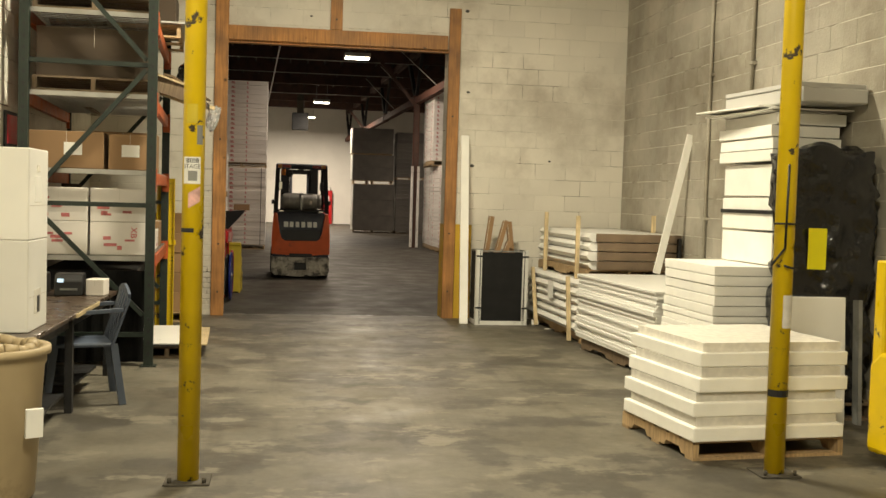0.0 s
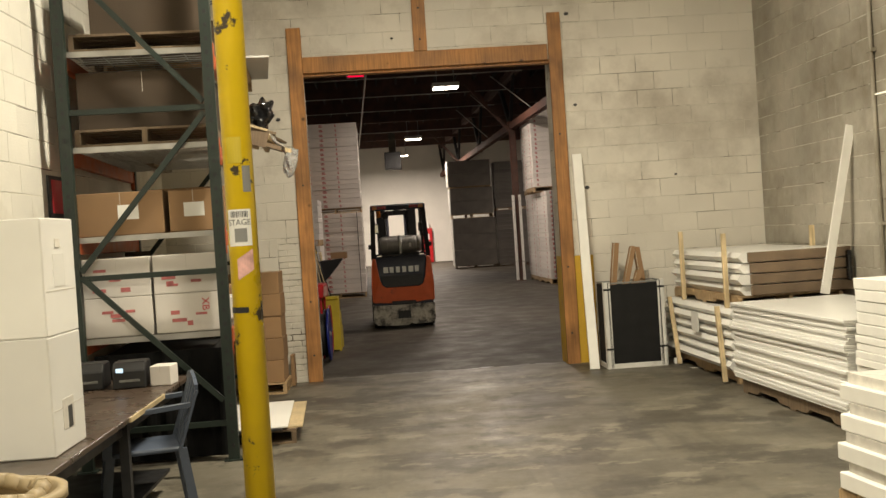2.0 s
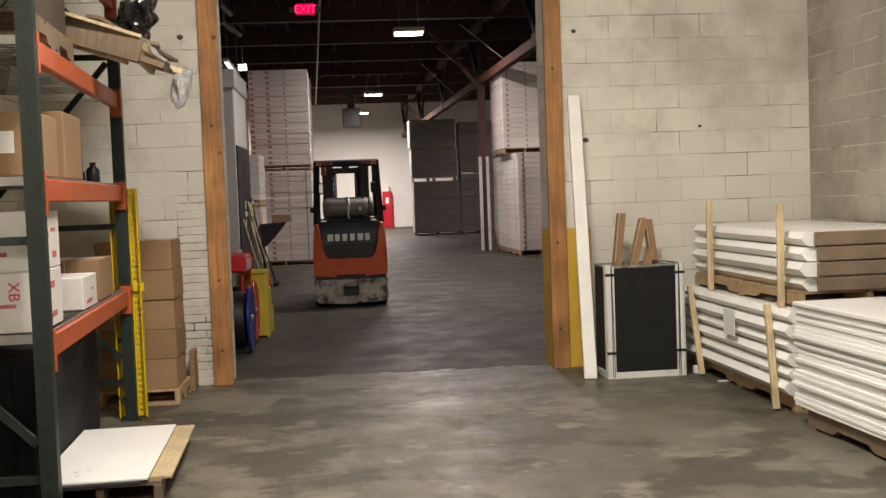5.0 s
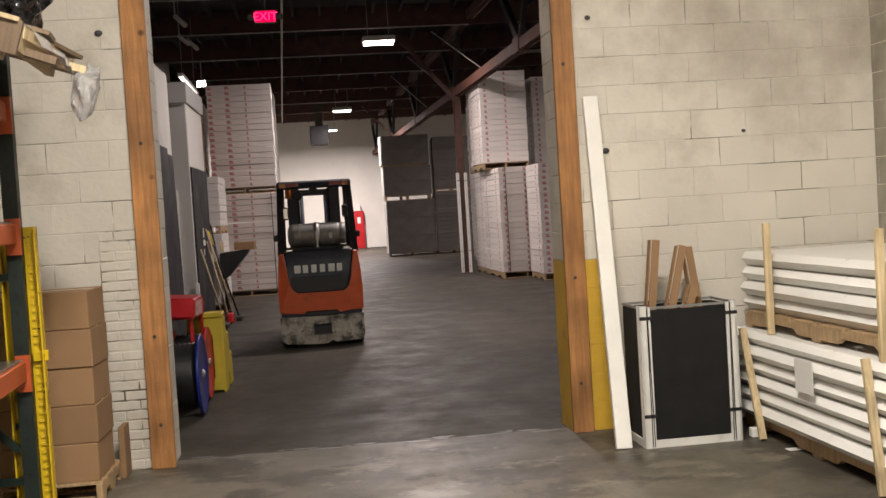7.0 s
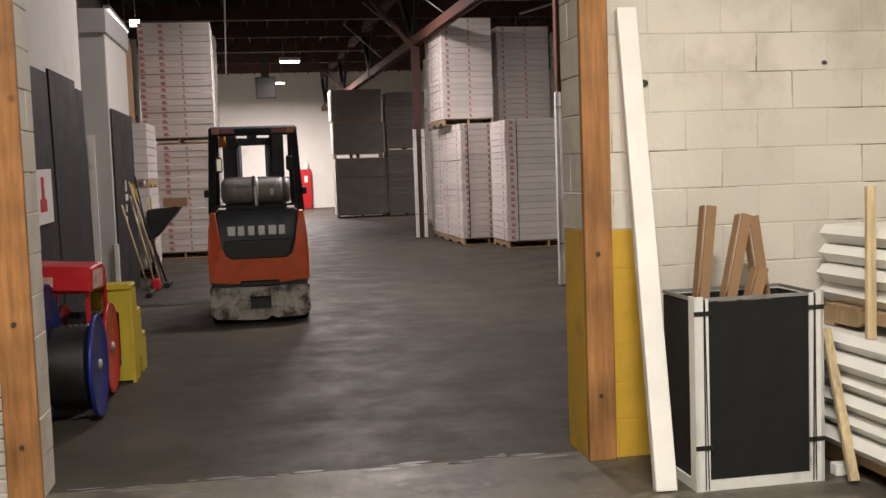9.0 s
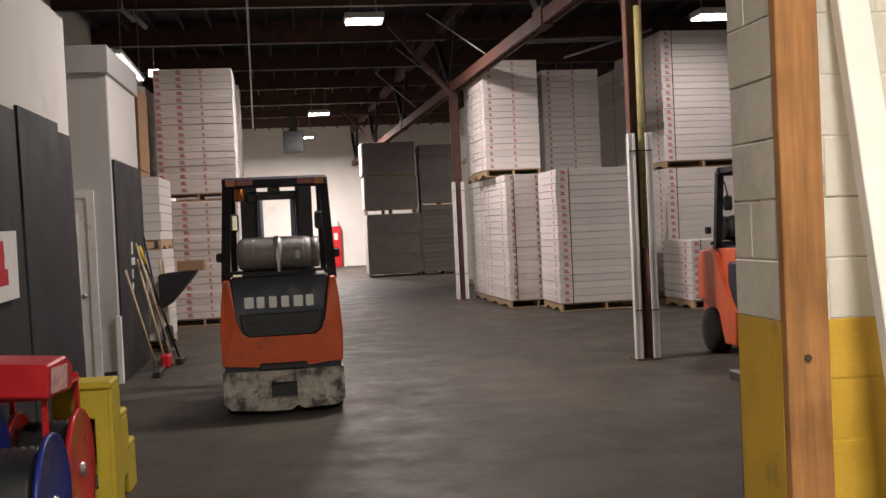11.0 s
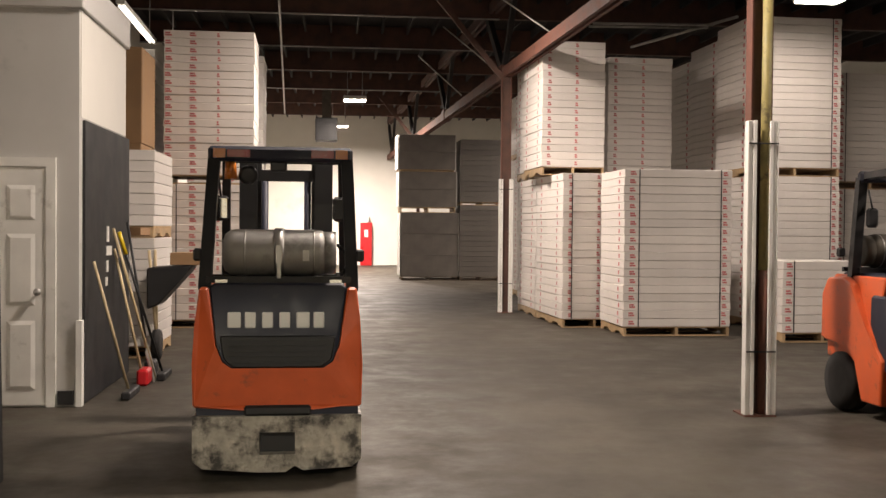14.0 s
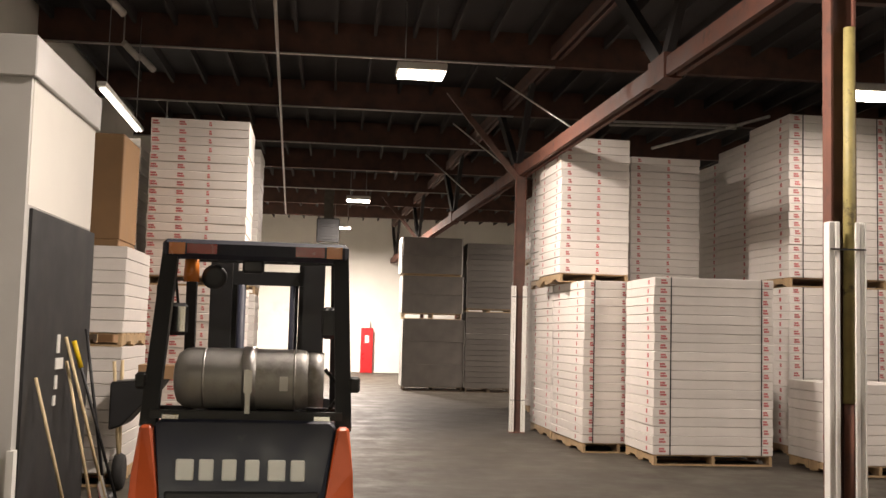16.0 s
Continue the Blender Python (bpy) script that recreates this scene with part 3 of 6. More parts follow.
rod(bm, (0, 0.025, 0.24), (0, 0.025, 1.2), 0.01, 6)
part("hanger", bm, STEEL, t)

t = thing("unit_heater", pose(1.06, 47.5, 4.42), "dark unit heater hung near the far wall", "heater")
part("cabinet", B(-0.36, -0.35, 0, 0.36, 0.35, 0.75, bevel=0.02), BLACK, t)
for k in range(6):
    part("louvre", B(-0.32, -0.375, 0.08 + 0.1 * k, 0.32, -0.35, 0.12 + 0.1 * k), BLACK, t)
part("duct", B(-0.15, -0.15, 0.75, 0.15, 0.15, 1.925), GRIMY, t)

t = thing("fire_cabinet", pose(2.7, 56.9, -0.004), "tall red fire cabinet against the white wall", "cabinet")
part("body", B(-0.24, -0.25, 0, 0.24, 0.1, 1.8, bevel=0.01), RED, t)
part("door", B(-0.2, -0.27, 0.1, 0.2, -0.25, 1.7), RED, t)
part("plate", B(-0.08, -0.28, 1.2, 0.08, -0.27, 1.5), PAPER, t, "white plate")
t = thing("paper_box", pose(2.7, 56.7, 1.797), "small white box on the red cabinet", "box")
part("body", B(-0.1, -0.1, 0, 0.1, 0.1, 0.35, bevel=0.01), PAPER, t)


# ---- pallets and loads ----
def pallet(m, w, d, h=0.13, wood=None, label="raw pine pallet under a load", boards=6):
    """w along x, d along y; deck boards run along x."""
    wood = wood or PALLET
    t = thing("wooden_pallet", m, label, "pallet", "pallets")
    th = 0.018
    bd = d / boards
    deck = mesh_of(B(-w / 2, -bd * 0.40, h - th, w / 2, bd * 0.40, h), wood)
    base = mesh_of(B(-w / 2, -0.05, 0, w / 2, 0.05, th), wood)
    bm = bmesh.new()
    L = d / 2
    prof = [(-L, th), (-L * 0.7, th), (-L * 0.64, th + 0.035), (-L * 0.3, th + 0.035), (-L * 0.24, th), (L * 0.24, th), (L * 0.3, th + 0.035), (L * 0.64, th + 0.035), (L * 0.7, th), (L, th), (L, h - th), (-L, h - th)]
    extrude(bm, prof, -0.019, 0.019)
    stringer = mesh_of(bm, wood)
    for k in range(boards):
        part("deck_board", deck, None, t, "", pose(0, -d / 2 + bd * (k + 0.5), 0))
    for y in (-d / 2 + 0.05, 0, d / 2 - 0.05):
        part("bottom_board", base, None, t, "", pose(0, y, 0))
    for x in (-w / 2 + 0.019, 0, w / 2 - 0.019):
        part("stringer", stringer, None, t, "", pose(x, 0, 0))
    return t


def carton_mesh(w, d, h, marks, ink=1):
    bm = bmesh.new()
    box(bm, -w / 2, -d / 2, 0, w / 2, d / 2, h - 0.004)
    bev(bm, 0.007)
    e = 0.0015
    for face, u, s in marks:
        c, z0, z1 = s / 2, h * 0.26, h * 0.74
        if face == "f":
            for q in (-1, 1):
                box(bm, u * w - c, -d / 2 - e, z0 if q < 0 else (z0 + z1) / 2 + 0.004, u * w + c * (0.6 if q > 0 else 1), -d / 2 + 0.001, (z0 + z1) / 2 - 0.004 if q < 0 else z1, ink)
        else:
            box(bm, -w / 2 - e, u * d - c, z0, -w / 2 + 0.001, u * d + c, z1, ink)
    # tape seam on the long side
    box(bm, -w * 0.47, -d / 2 - 0.0008, h * 0.47, w * 0.47, -d / 2 + 0.001, h * 0.485, 2)
    return mesh_of(bm, [CARTON, REDINK if ink == 1 else PINKINK, SHEET_EDGE], "flat_carton")


MESHES = {}


def carton_stack(x, y, z, rot, w, d, n, h, marks, seed, label="stack of flat white cartons with red print", straps=True, wrap=0.006, lean=0.0):
    """Stands with its front middle at x, y; front faces -y before the turn."""
    key = (w, d, h, marks)
    if key not in MESHES:
        MESHES[key] = carton_mesh(w, d, h, marks)
    r = random.Random(seed)
    t = thing("carton_stack", pose(x, y, z, 0, 0, rot), label, "carton stack", "carton stacks")
    for k in range(n):
        part("flat_carton", MESHES[key], None, t, "", pose(r.uniform(-wrap, wrap) + lean * k, d / 2 + r.uniform(-wrap, wrap), h * k, 0, 0, r.uniform(-0.4, 0.4)))
    if straps:
        for s in (-0.36, 0.4):
            part("strap", B(s * w - 0.008, -wrap - 0.006, 0, s * w + 0.008, -wrap - 0.003, n * h), BLACK, t, "black strap")
    return t


def load(x, y, rot, w, d, n, h, marks, seed, z=-0.004, ph=0.14, **kw):
    m = pose(x, y, z, 0, 0, rot)
    pallet(m @ pose(0, d / 2, 0), w * 0.98, d, ph)
    carton_stack(x, y, z + ph, rot, w, d, n, h, marks, seed, **kw)
    return z + ph + n * h


MB = (("f", -0.42, 0.09), ("f", 0.44, 0.07), ("l", -0.3, 0.06))
MC = (("f", -0.38, 0.06), ("f", 0.05, 0.05), ("l", -0.3, 0.05), ("l", 0.3, 0.05))
MD = (("f", -0.45, 0.10), ("f", -0.18, 0.10), ("f", 0.1, 0.04))
HB = 0.124
# right side, front to back
zA = load(5.48, 29.2, 2, 1.09, 1.85, 19, HB, MC, 1)
load(5.42, 31.15, 1, 1.09, 1.6, 19, HB, MC, 2)
load(5.27, 29.95, 2, 1.09, 1.4, 17, HB, MC, 3, z=zA, label="upper stack of flat white cartons in film", straps=False)
load(5.40, 31.5, 2, 1.09, 1.3, 17, HB, MC, 31, z=zA, label="upper stack of flat white cartons in film", straps=False)
load(6.39, 27.84, 0.5, 1.66, 1.3, 19, HB, MB, 4, label="strapped stack of flat white cartons on a pallet")
zB = load(6.85, 31.4, 2, 1.22, 1.4, 19, HB, MC, 5)
load(6.85, 31.4, 2, 1.22, 1.4, 17, HB, MC, 6, z=zB, label="upper stack of flat white cartons in film", straps=False)
for k, y in enumerate((29.25, 30.75, 32.25)):
    z1 = load(8.85 + 0.04 * k, y, 2, 1.58, 1.4, 19, HB, MB, 7 + k)
    load(8.85 + 0.04 * k, y, 2, 1.58, 1.4, 20 - k, HB, MB, 17 + k, z=z1, label="upper stack of flat white cartons in film")
load(8.22, 26.9, 1, 1.22, 1.3, 8, 0.128, MB, 25, label="low stack of flat white cartons on a pallet")
for k, (x, y) in enumerate(((11.1, 31.0), (12.7, 30.6))):
    z1 = load(x, y, 2, 1.4, 1.4, 18, HB, MB, 41 + k)
    load(x, y, 2, 1.4, 1.4, 16, HB, MB, 51 + k, z=z1, label="upper stack of flat white cartons in film")
zF = load(6.2, 37.0, 1, 1.2, 1.3, 25, HB, MC, 71, straps=False)
load(6.2, 37.0, 1, 1.2, 1.3, 11, HB, MC, 72, z=zF, label="upper stack of flat white cartons in film", straps=False)
# left side
zL = load(-0.66, 29.2, 1, 1.38, 1.3, 17, HB, MD, 61, ph=0.13, label="stack of white cartons with red print columns")
load(-0.66, 29.2, 1, 1.38, 1.3, 18, HB, MD, 62, z=zL, label="upper stack of white cartons with red print", straps=False)
zL2 = load(-0.72, 32.3, 1, 1.38, 1.3, 17, HB, MD, 63)
load(-0.72, 32.3, 1, 1.38, 1.3, 19, HB, MD, 64, z=zL2, label="upper stack of white cartons with red print", straps=False)
zS = load(-1.44, 25.4, 0, 1.15, 1.4, 10, 0.13, MC, 65, straps=False)
load(-1.44, 25.4, 0, 1.15, 1.4, 7, 0.13, MC, 66, z=zS, label="small upper stack of white cartons", straps=False)
zQ = load(-2.15, 29.6, 0, 1.2, 1.2, 17, HB, MC, 67)
load(-2.15, 29.6, 0, 1.2, 1.2, 16, HB, MC, 68, z=zQ, label="upper stack of white cartons", straps=False)
t = thing("cardboard_bale", pose(-2.02, 27.9, 0), "tall brown cardboard wrapped load", "cardboard load")
for k, (z0, z1) in enumerate(((-0.004, 1.38), (1.38, 2.75), (2.75, 4.12))):
    part("carton", B(-0.55 + 0.01 * k, 0, z0, 0.55 + 0.01 * k, 1.1, z1, bevel=0.012), KRAFT, t)


# grey loads near the far end
def grey_load(x, y, z, rot, w, d, h, ph, label, layer=0.6):
    m = pose(x, y, z, 0, 0, rot)
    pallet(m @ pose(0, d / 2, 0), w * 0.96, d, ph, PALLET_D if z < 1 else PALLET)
    t = thing("grey_load", m @ pose(0, 0, ph), label, "wrapped load", "grey wrapped loads")
    n = max(1, round((h - ph) / layer))
    hh = (h - ph) / n
    me = mesh_of(B(-w / 2 + 0.004, 0, 0.001, w / 2 - 0.004, d, hh - 0.003, bevel=0.005), GREYBOX)
    r = random.Random(int(x * 10 + z * 7))
    for k in range(n):
        part("carton", me, None, t, "", pose(r.uniform(-0.01, 0.01), r.uniform(-0.012, 0.012), k * hh, 0, 0, r.uniform(-0.4, 0.4)))
    if layer > 0.3:
        part("corner_board", B(w / 2 - 0.012, -0.024, 0.01, w / 2 + 0.012, 0.06, h - ph - 0.01), GREYPAINT, t, "pale corner board")
        # pale sheet added for the far lamp's light on the left side
        part("side_wrap", B(-w / 2 - 0.028, 0.03, 0.01, -w / 2 - 0.016, d - 0.03, h - ph - 0.01), GREYPAINT, t, "pale sheet for the lamp-lit side")
    return z + h


z1 = grey_load(4.22, 44.4, -0.004, 0, 1.76, 1.3, 2.06, 0.12, "dark grey wrapped cartons on a pallet")
z2 = grey_load(4.16, 44.4, z1, 0, 1.74, 1.3, 1.25, 0.17, "dark grey wrapped cartons on a pallet")
grey_load(4.12, 44.4, z2, 0, 1.74, 1.3, 1.12, 0.06, "dark grey wrapped cartons on top")
z1 = grey_load(5.80, 44.3, -0.004, 0, 1.35, 1.3, 2.3, 0.12, "dark grey wrapped cartons on a pallet", 0.16)
grey_load(5.80, 44.3, z1, 0, 1.35, 1.3, 2.0, 0.1, "dark grey wrapped cartons on a pallet", 0.16)


# ---- forklifts ----
def frustum_poly(bm, prof, y0, y1, mi=0, s1=1.0, dz=0.0):
    """An (x, z) outline drawn out along y, scaled by s1 in x at the far end."""
    a = [bm.verts.new((x, y0, z)) for x, z in prof]
    b = [bm.verts.new((x * s1, y1, z + dz)) for x, z in prof]
    n = len(prof)
    for k in range(n):
        bm.faces.new((a[k], a[(k + 1) % n], b[(k + 1) % n], b[k])).material_index = mi
    bm.faces.new(a[::-1]).material_index = mi
    bm.faces.new(b).material_index = mi


def wheel(parent, x, y, r, w):
    wh = part("wheel", mesh_of(bmesh.new(), RUBBER), None, parent, "", pose(x, y, r))
    bm = bmesh.new()
    lathe(bm, [(r * 0.62, -w / 2), (r * 0.93, -w / 2), (r, -w * 0.36), (r, -w * 0.14), (r * 0.965, -w * 0.11), (r * 0.965, w * 0.11), (r, w * 0.14), (r, w * 0.36), (r * 0.93, w / 2), (r * 0.62, w / 2)], 26, 0, (0, 0, 0), "X")
    part("tyre", bm, RUBBER, wh)
    bm = bmesh.new()
    lathe(bm, [(0.05, -w * 0.3), (r * 0.5, -w * 0.42), (r * 0.63, -w * 0.46), (r * 0.63, w * 0.46), (r * 0.5, w * 0.42), (0.05, w * 0.3)], 20, 0, (0, 0, 0), "X")
    part("rim", bm, CHARCOAL, wh)


def forklift(m, label, rear_r, front_r, big=False):
    f = thing("forklift", m, label, "forklift", "forklifts")
    hw = 0.525
    # cast bumper with a towing pocket
    bm = bmesh.new()
    for out in ([(-hw, 0.12), (-hw + 0.06, 0.07), (-0.11, 0.05), (-0.11, 0.40), (-hw, 0.40)], [(0.11, 0.09), (0.16, 0.06), (hw - 0.06, 0.07), (hw, 0.12), (hw, 0.40), (0.11, 0.40)], [(-0.11, 0.30), (0.11, 0.30), (0.11, 0.40), (-0.11, 0.40)], [(-0.11, 0.05), (0.05, 0.05), (0.11, 0.09), (0.11, 0.16), (-0.11, 0.16)]):
        frustum_poly(bm, out, 0.0, 0.5)
    bmesh.ops.remove_doubles(bm, verts=bm.verts[:], dist=0.0005)
    for v in bm.verts:
        if v.co.y < 0.1 and abs(v.co.x) > 0.4:
            v.co.y += 0.03

    if big:
        bmesh.ops.scale(bm, vec=(0.72, 1, 1), verts=bm.verts[:])
    part("bumper", bm, BLACK if big else CASTIRON, f, "black rear bumper" if big else "chipped grey cast bumper")
    bm = bmesh.new()
    box(bm, -0.13, 0.09, 0.12, 0.13, 0.5, 0.31)
    part("tow_pocket", bm, BLACK, f, "black towing pocket")
    # orange counterweight, U-shaped from behind
    bm = bmesh.new()
    out = [(-hw, 0.45), (-0.22, 0.45), (-0.19, 0.425), (0.19, 0.425), (0.22, 0.45), (hw, 0.45), (hw + 0.005, 0.72), (0.515, 1.0), (0.493, 1.2), (0.435, 1.2), (0.385, 0.84), (0.355, 0.73), (0.29, 0.685), (-0.29, 0.685), (-0.355, 0.73), (-0.385, 0.84), (-0.435, 1.2), (-0.493, 1.2), (-0.515, 1.0), (-hw - 0.005, 0.72)]
    frustum_poly(bm, out, 0.02, 0.98)
    for v in bm.verts:
        if v.co.y < 0.1:
            v.co.y += 0.16 * max(0.0, v.co.z - 0.75) ** 1.2 + 0.18 * max(0.0, abs(v.co.x) - 0.40)
    bev(bm, 0.014)
    part("counterweight", bm, ORANGE, f, "scuffed orange counterweight")
    bm = bmesh.new()
    box(bm, -0.21, 0.012, 0.40, 0.21, 0.3, 0.465)
    bev(bm, 0.015)
    part("slot", bm, BLACK, f, "black slot")
    part("skirt", B(-hw + 0.02, 0.06, 0.39, hw - 0.02, 0.9, 0.46), CHARCOAL, f)
    if big:
        for s in (-1, 1):
            bm = bmesh.new()
            extrude(bm, [(0.02, 0.62), (0.10, 0.60), (0.52, 0.60), (0.66, 0.50), (0.74, 0.30), (0.76, 0.14), (1.08, 0.14), (1.10, 0.52), (0.80, 0.78), (0.56, 1.14), (0.42, 1.19), (0.14, 1.17), (0.03, 1.02)], s * 0.50, s * 0.58)
            bev(bm, 0.02, 2)
            part("side_panel", bm, ORANGE, f, "curved orange side panel")
            bm = bmesh.new()
            extrude(bm, [(1.11, 0.40), (1.32, 0.62), (1.50, 0.66), (1.50, 1.05), (0.85, 1.05), (0.84, 0.80)], s * 0.46, s * 0.55)
            bev(bm, 0.02)
            part("step_cover", bm, CHARCOAL, f, "black moulded side cover")
            bm = bmesh.new()
            bar(bm, (s * 0.47, 1.25, 0.70), (s * 0.47, 1.95, 0.66), 0.24, 0.03)
            part("mudguard", bm, BLACK, f)
    # dark hood between the orange arms
    bm = bmesh.new()
    out = [(-0.29, 0.69), (0.29, 0.69), (0.35, 0.735), (0.38, 0.845), (0.432, 1.2), (0.40, 1.225), (-0.40, 1.225), (-0.432, 1.2), (-0.38, 0.845), (-0.35, 0.735)]
    frustum_poly(bm, out, 0.045, 1.0)
    for v in bm.verts:
        if v.co.y < 0.1:
            v.co.y += 0.2 * max(0.0, v.co.z - 0.8)
    bev(bm, 0.012)
    part("hood", bm, CHARCOAL, f, "charcoal hood")
    bm = bmesh.new()
    out = [(-0.27, 0.70), (0.27, 0.70), (0.335, 0.75), (0.36, 0.90), (-0.36, 0.90), (-0.335, 0.75)]
    frustum_poly(bm, out, 0.028, 0.06)
    bev(bm, 0.008)
    grille = part("grille", bm, BLACK, f, "black radiator grille")
    for k in range(5):
        part("grille_bar", B(-0.30, 0.018, 0.73 + 0.034 * k, 0.30, 0.030, 0.738 + 0.034 * k), BLACK, grille)
    # plain pale blocks where the maker's name stands
    for k in range(6):
        bm = bmesh.new()
        x = -0.315 + 0.107 * k
        wide = 0.105 if k in (0, 4) else 0.09
        box(bm, x, 0.062, 0.945, x + wide - 0.022, 0.08, 1.045)
        bmesh.ops.transform(bm, matrix=Matrix.Translation((0, 0.2 * 0.2, 0)), verts=bm.verts[:])
        bmesh.ops.transform(bm, matrix=Matrix.Translation((0, -0.030, 0)), verts=bm.verts[:])
        bev(bm, 0.006)
        part("badge_block", bm, PAPER, f, "worn pale badge block")
    # gas tank across the back
    TM = GRIMY if big else TANKM
    tank = part("gas_tank", mesh_of(bmesh.new(), TM), None, f, "dull aluminium gas tank", pose(0, 0.33, 1.415))
    bm = bmesh.new()
    lathe(bm, [(0.0, -0.37), (0.07, -0.367), (0.12, -0.35), (0.145, -0.315), (0.150, -0.28), (0.150, 0.25), (0.145, 0.275), (0.12, 0.305), (0.07, 0.325), (0.0, 0.33)], 26, 0, (0, 0, 0), "X")
    part("shell", bm, TM, tank)
    bm = bmesh.new()
    lathe(bm, [(0.105, 0.29), (0.138, 0.29), (0.138, 0.365), (0.105, 0.365)], 20, 0, (0, 0, 0), "X")
    part("collar", bm, TM, tank)
    for x in (-0.22, 0.22):
        bm = bmesh.new()
        lathe(bm, [(0.1505, -0.006), (0.152, 0), (0.1505, 0.006)], 24, 0, (x, 0, 0), "X")
        part("weld_seam", bm, STEEL, tank)
    bm = bmesh.new()
    lathe(bm, [(0.151, -0.032), (0.160, -0.032), (0.160, 0.032), (0.151, 0.032)], 24, 0, (0.0, 0, 0), "X")
    box(bm, -0.02, -0.185, -0.06, 0.02, -0.155, 0.05)
    box(bm, -0.012, -0.18, -0.16, 0.012, -0.165, -0.06)
    part("strap", bm, STEEL, tank, "steel tank strap with a buckle")
    part("sticker", B(0.15, -0.157, -0.05, 0.19, -0.140, 0.02), PAPER, tank, "small paper sticker")
    bm = bmesh.new()
    box(bm, -0.46, 0.17, 1.225, 0.46, 0.21, 1.265)
    box(bm, -0.46, 0.46, 1.225, 0.46, 0.50, 1.265)
    for x in (-0.25, 0.0, 0.25):
        box(bm, x - 0.03, 0.2, 1.222, x + 0.03, 0.5, 1.257)
    part("tank_cradle", bm, BLACK, f)
    for s in (-1, 1):
        part("latch", B(s * 0.36 - 0.04, 0.15, 1.222, s * 0.36 + 0.04, 0.2, 1.25, bevel=0.004), CHROME, f, "bright steel latch")
    # overhead guard
    for s in (-1, 1):
        bm = bmesh.new()
        bar(bm, (s * 0.468, 0.40 if big else 0.20, 1.18), (s * 0.436, 0.46 if big else 0.50, 2.06), 0.078, 0.075, up=(0, 1, 0))
        part("rear_pillar", bm, BLACK, f)
        part("pillar_catch", B(min(s * 0.49, s * 0.545), 0.22, 1.36, max(s * 0.49, s * 0.545), 0.30, 1.44, bevel=0.012), BLACK, f)
        bm = bmesh.new()
        bar(bm, (s * 0.46, 1.75, 0.75), (s * 0.43, 1.42, 2.07), 0.06, 0.07, up=(0, 1, 0))
        part("front_pillar", bm, BLACK, f)
        bm = bmesh.new()
        bar(bm, (s * 0.42, 0.47, 2.075), (s * 0.42, 1.45, 2.10), 0.07, 0.06)
        part("roof_rail", bm, BLACK, f)
    bm = bmesh.new()
    box(bm, -0.476, 0.44, 2.015, 0.476, 0.53, 2.115)
    bev(bm, 0.022)
    part("rear_crossbar", bm, CHARCOAL, f)
    bm = bmesh.new()
    bar(bm, (-0.46, 1.43, 2.09), (0.46, 1.43, 2.09), 0.06, 0.06)
    part("front_crossbar", bm, BLACK, f)
    for k in range(5):
        x = -0.30 + 0.15 * k
        bm = bmesh.new()
        bar(bm, (x, 0.5, 2.07), (x, 1.43, 2.09), 0.03, 0.05)
        part("roof_slat", bm, BLACK, f)
    for s in (-1, 1):
        part("amber_lamp", B(min(s * 0.44, s * 0.36), 0.425, 2.035, max(s * 0.44, s * 0.36), 0.445, 2.095), AMBER, f, "amber lamp lens")
        part("red_lamp", B(min(s * 0.35, s * 0.2), 0.425, 2.04, max(s * 0.35, s * 0.2), 0.445, 2.09), REDLENS, f, "red lamp lens")
    bm = bmesh.new()
    box(bm, -0.07, 0.46, 1.95, 0.04, 0.52, 2.02)
    bev(bm, 0.012)
    part("work_lamp", bm, BLACK, f)
    bm = bmesh.new()
    rod(bm, (-0.335, 0.55, 1.90), (-0.335, 0.55, 2.03), 0.042, 12, 0, 0.036)
    part("beacon", bm, AMBER, f, "amber beacon")
    bm = bmesh.new()
    lathe(bm, [(0.035, 0.0), (0.062, 0.0), (0.066, 0.02), (0.05, 0.06), (0.0, 0.07)], 18, 0, (-0.22, 0.56, 1.93), "Y")
    part("round_lamp", bm, BLACK, f, "round black rear lamp")
    bm = bmesh.new()
    for k in range(9):
        u0, u1 = k / 9, (k + 1) / 9
        rod(bm, (0.37 + 0.07 * math.sin(3.1 * u0), 0.30 - 0.05 * u0, 1.47 - 0.22 * u0), (0.37 + 0.07 * math.sin(3.1 * u1), 0.30 - 0.05 * u1, 1.47 - 0.22 * u1), 0.011, 6)
    part("gas_hose", bm, BLACK, f, "black gas hose")
    for s, mt in ((-1, CHROME), (1, BLACK)):
        bm = bmesh.new()
        box(bm, s * 0.40 - 0.055, 0.56, 1.62, s * 0.40 + 0.055, 0.6, 1.79)
        bev(bm, 0.02)
        mir = part("mirror", bm, BLACK, f)
        part("glass", B(s * 0.40 - 0.042, 0.552, 1.64, s * 0.40 + 0.042, 0.56, 1.77), mt, mir)
        bm = bmesh.new()
        rod(bm, (s * 0.40, 0.585, 1.78), (s * 0.42, 0.55, 1.95), 0.008, 6)
        part("stem", bm, BLACK, mir)
    # seat, wheel, cowl, chassis
    bm = bmesh.new()
    box(bm, -0.24, 0.85, 1.10, 0.24, 1.35, 1.22)
    bev(bm, 0.03, 2)
    part("seat", bm, BLACK, f)
    bm = bmesh.new()
    box(bm, -0.2, 0.80, 1.2, 0.2, 0.92, 1.55)
    bev(bm, 0.04, 2)
    part("seat_back", bm, BLACK, f)
    bm = bmesh.new()
    lathe(bm, [(0.145, -0.012), (0.165, -0.012), (0.168, 0), (0.165, 0.012), (0.145, 0.012), (0.145, -0.012)], 20, 0, (0, 0, 0))
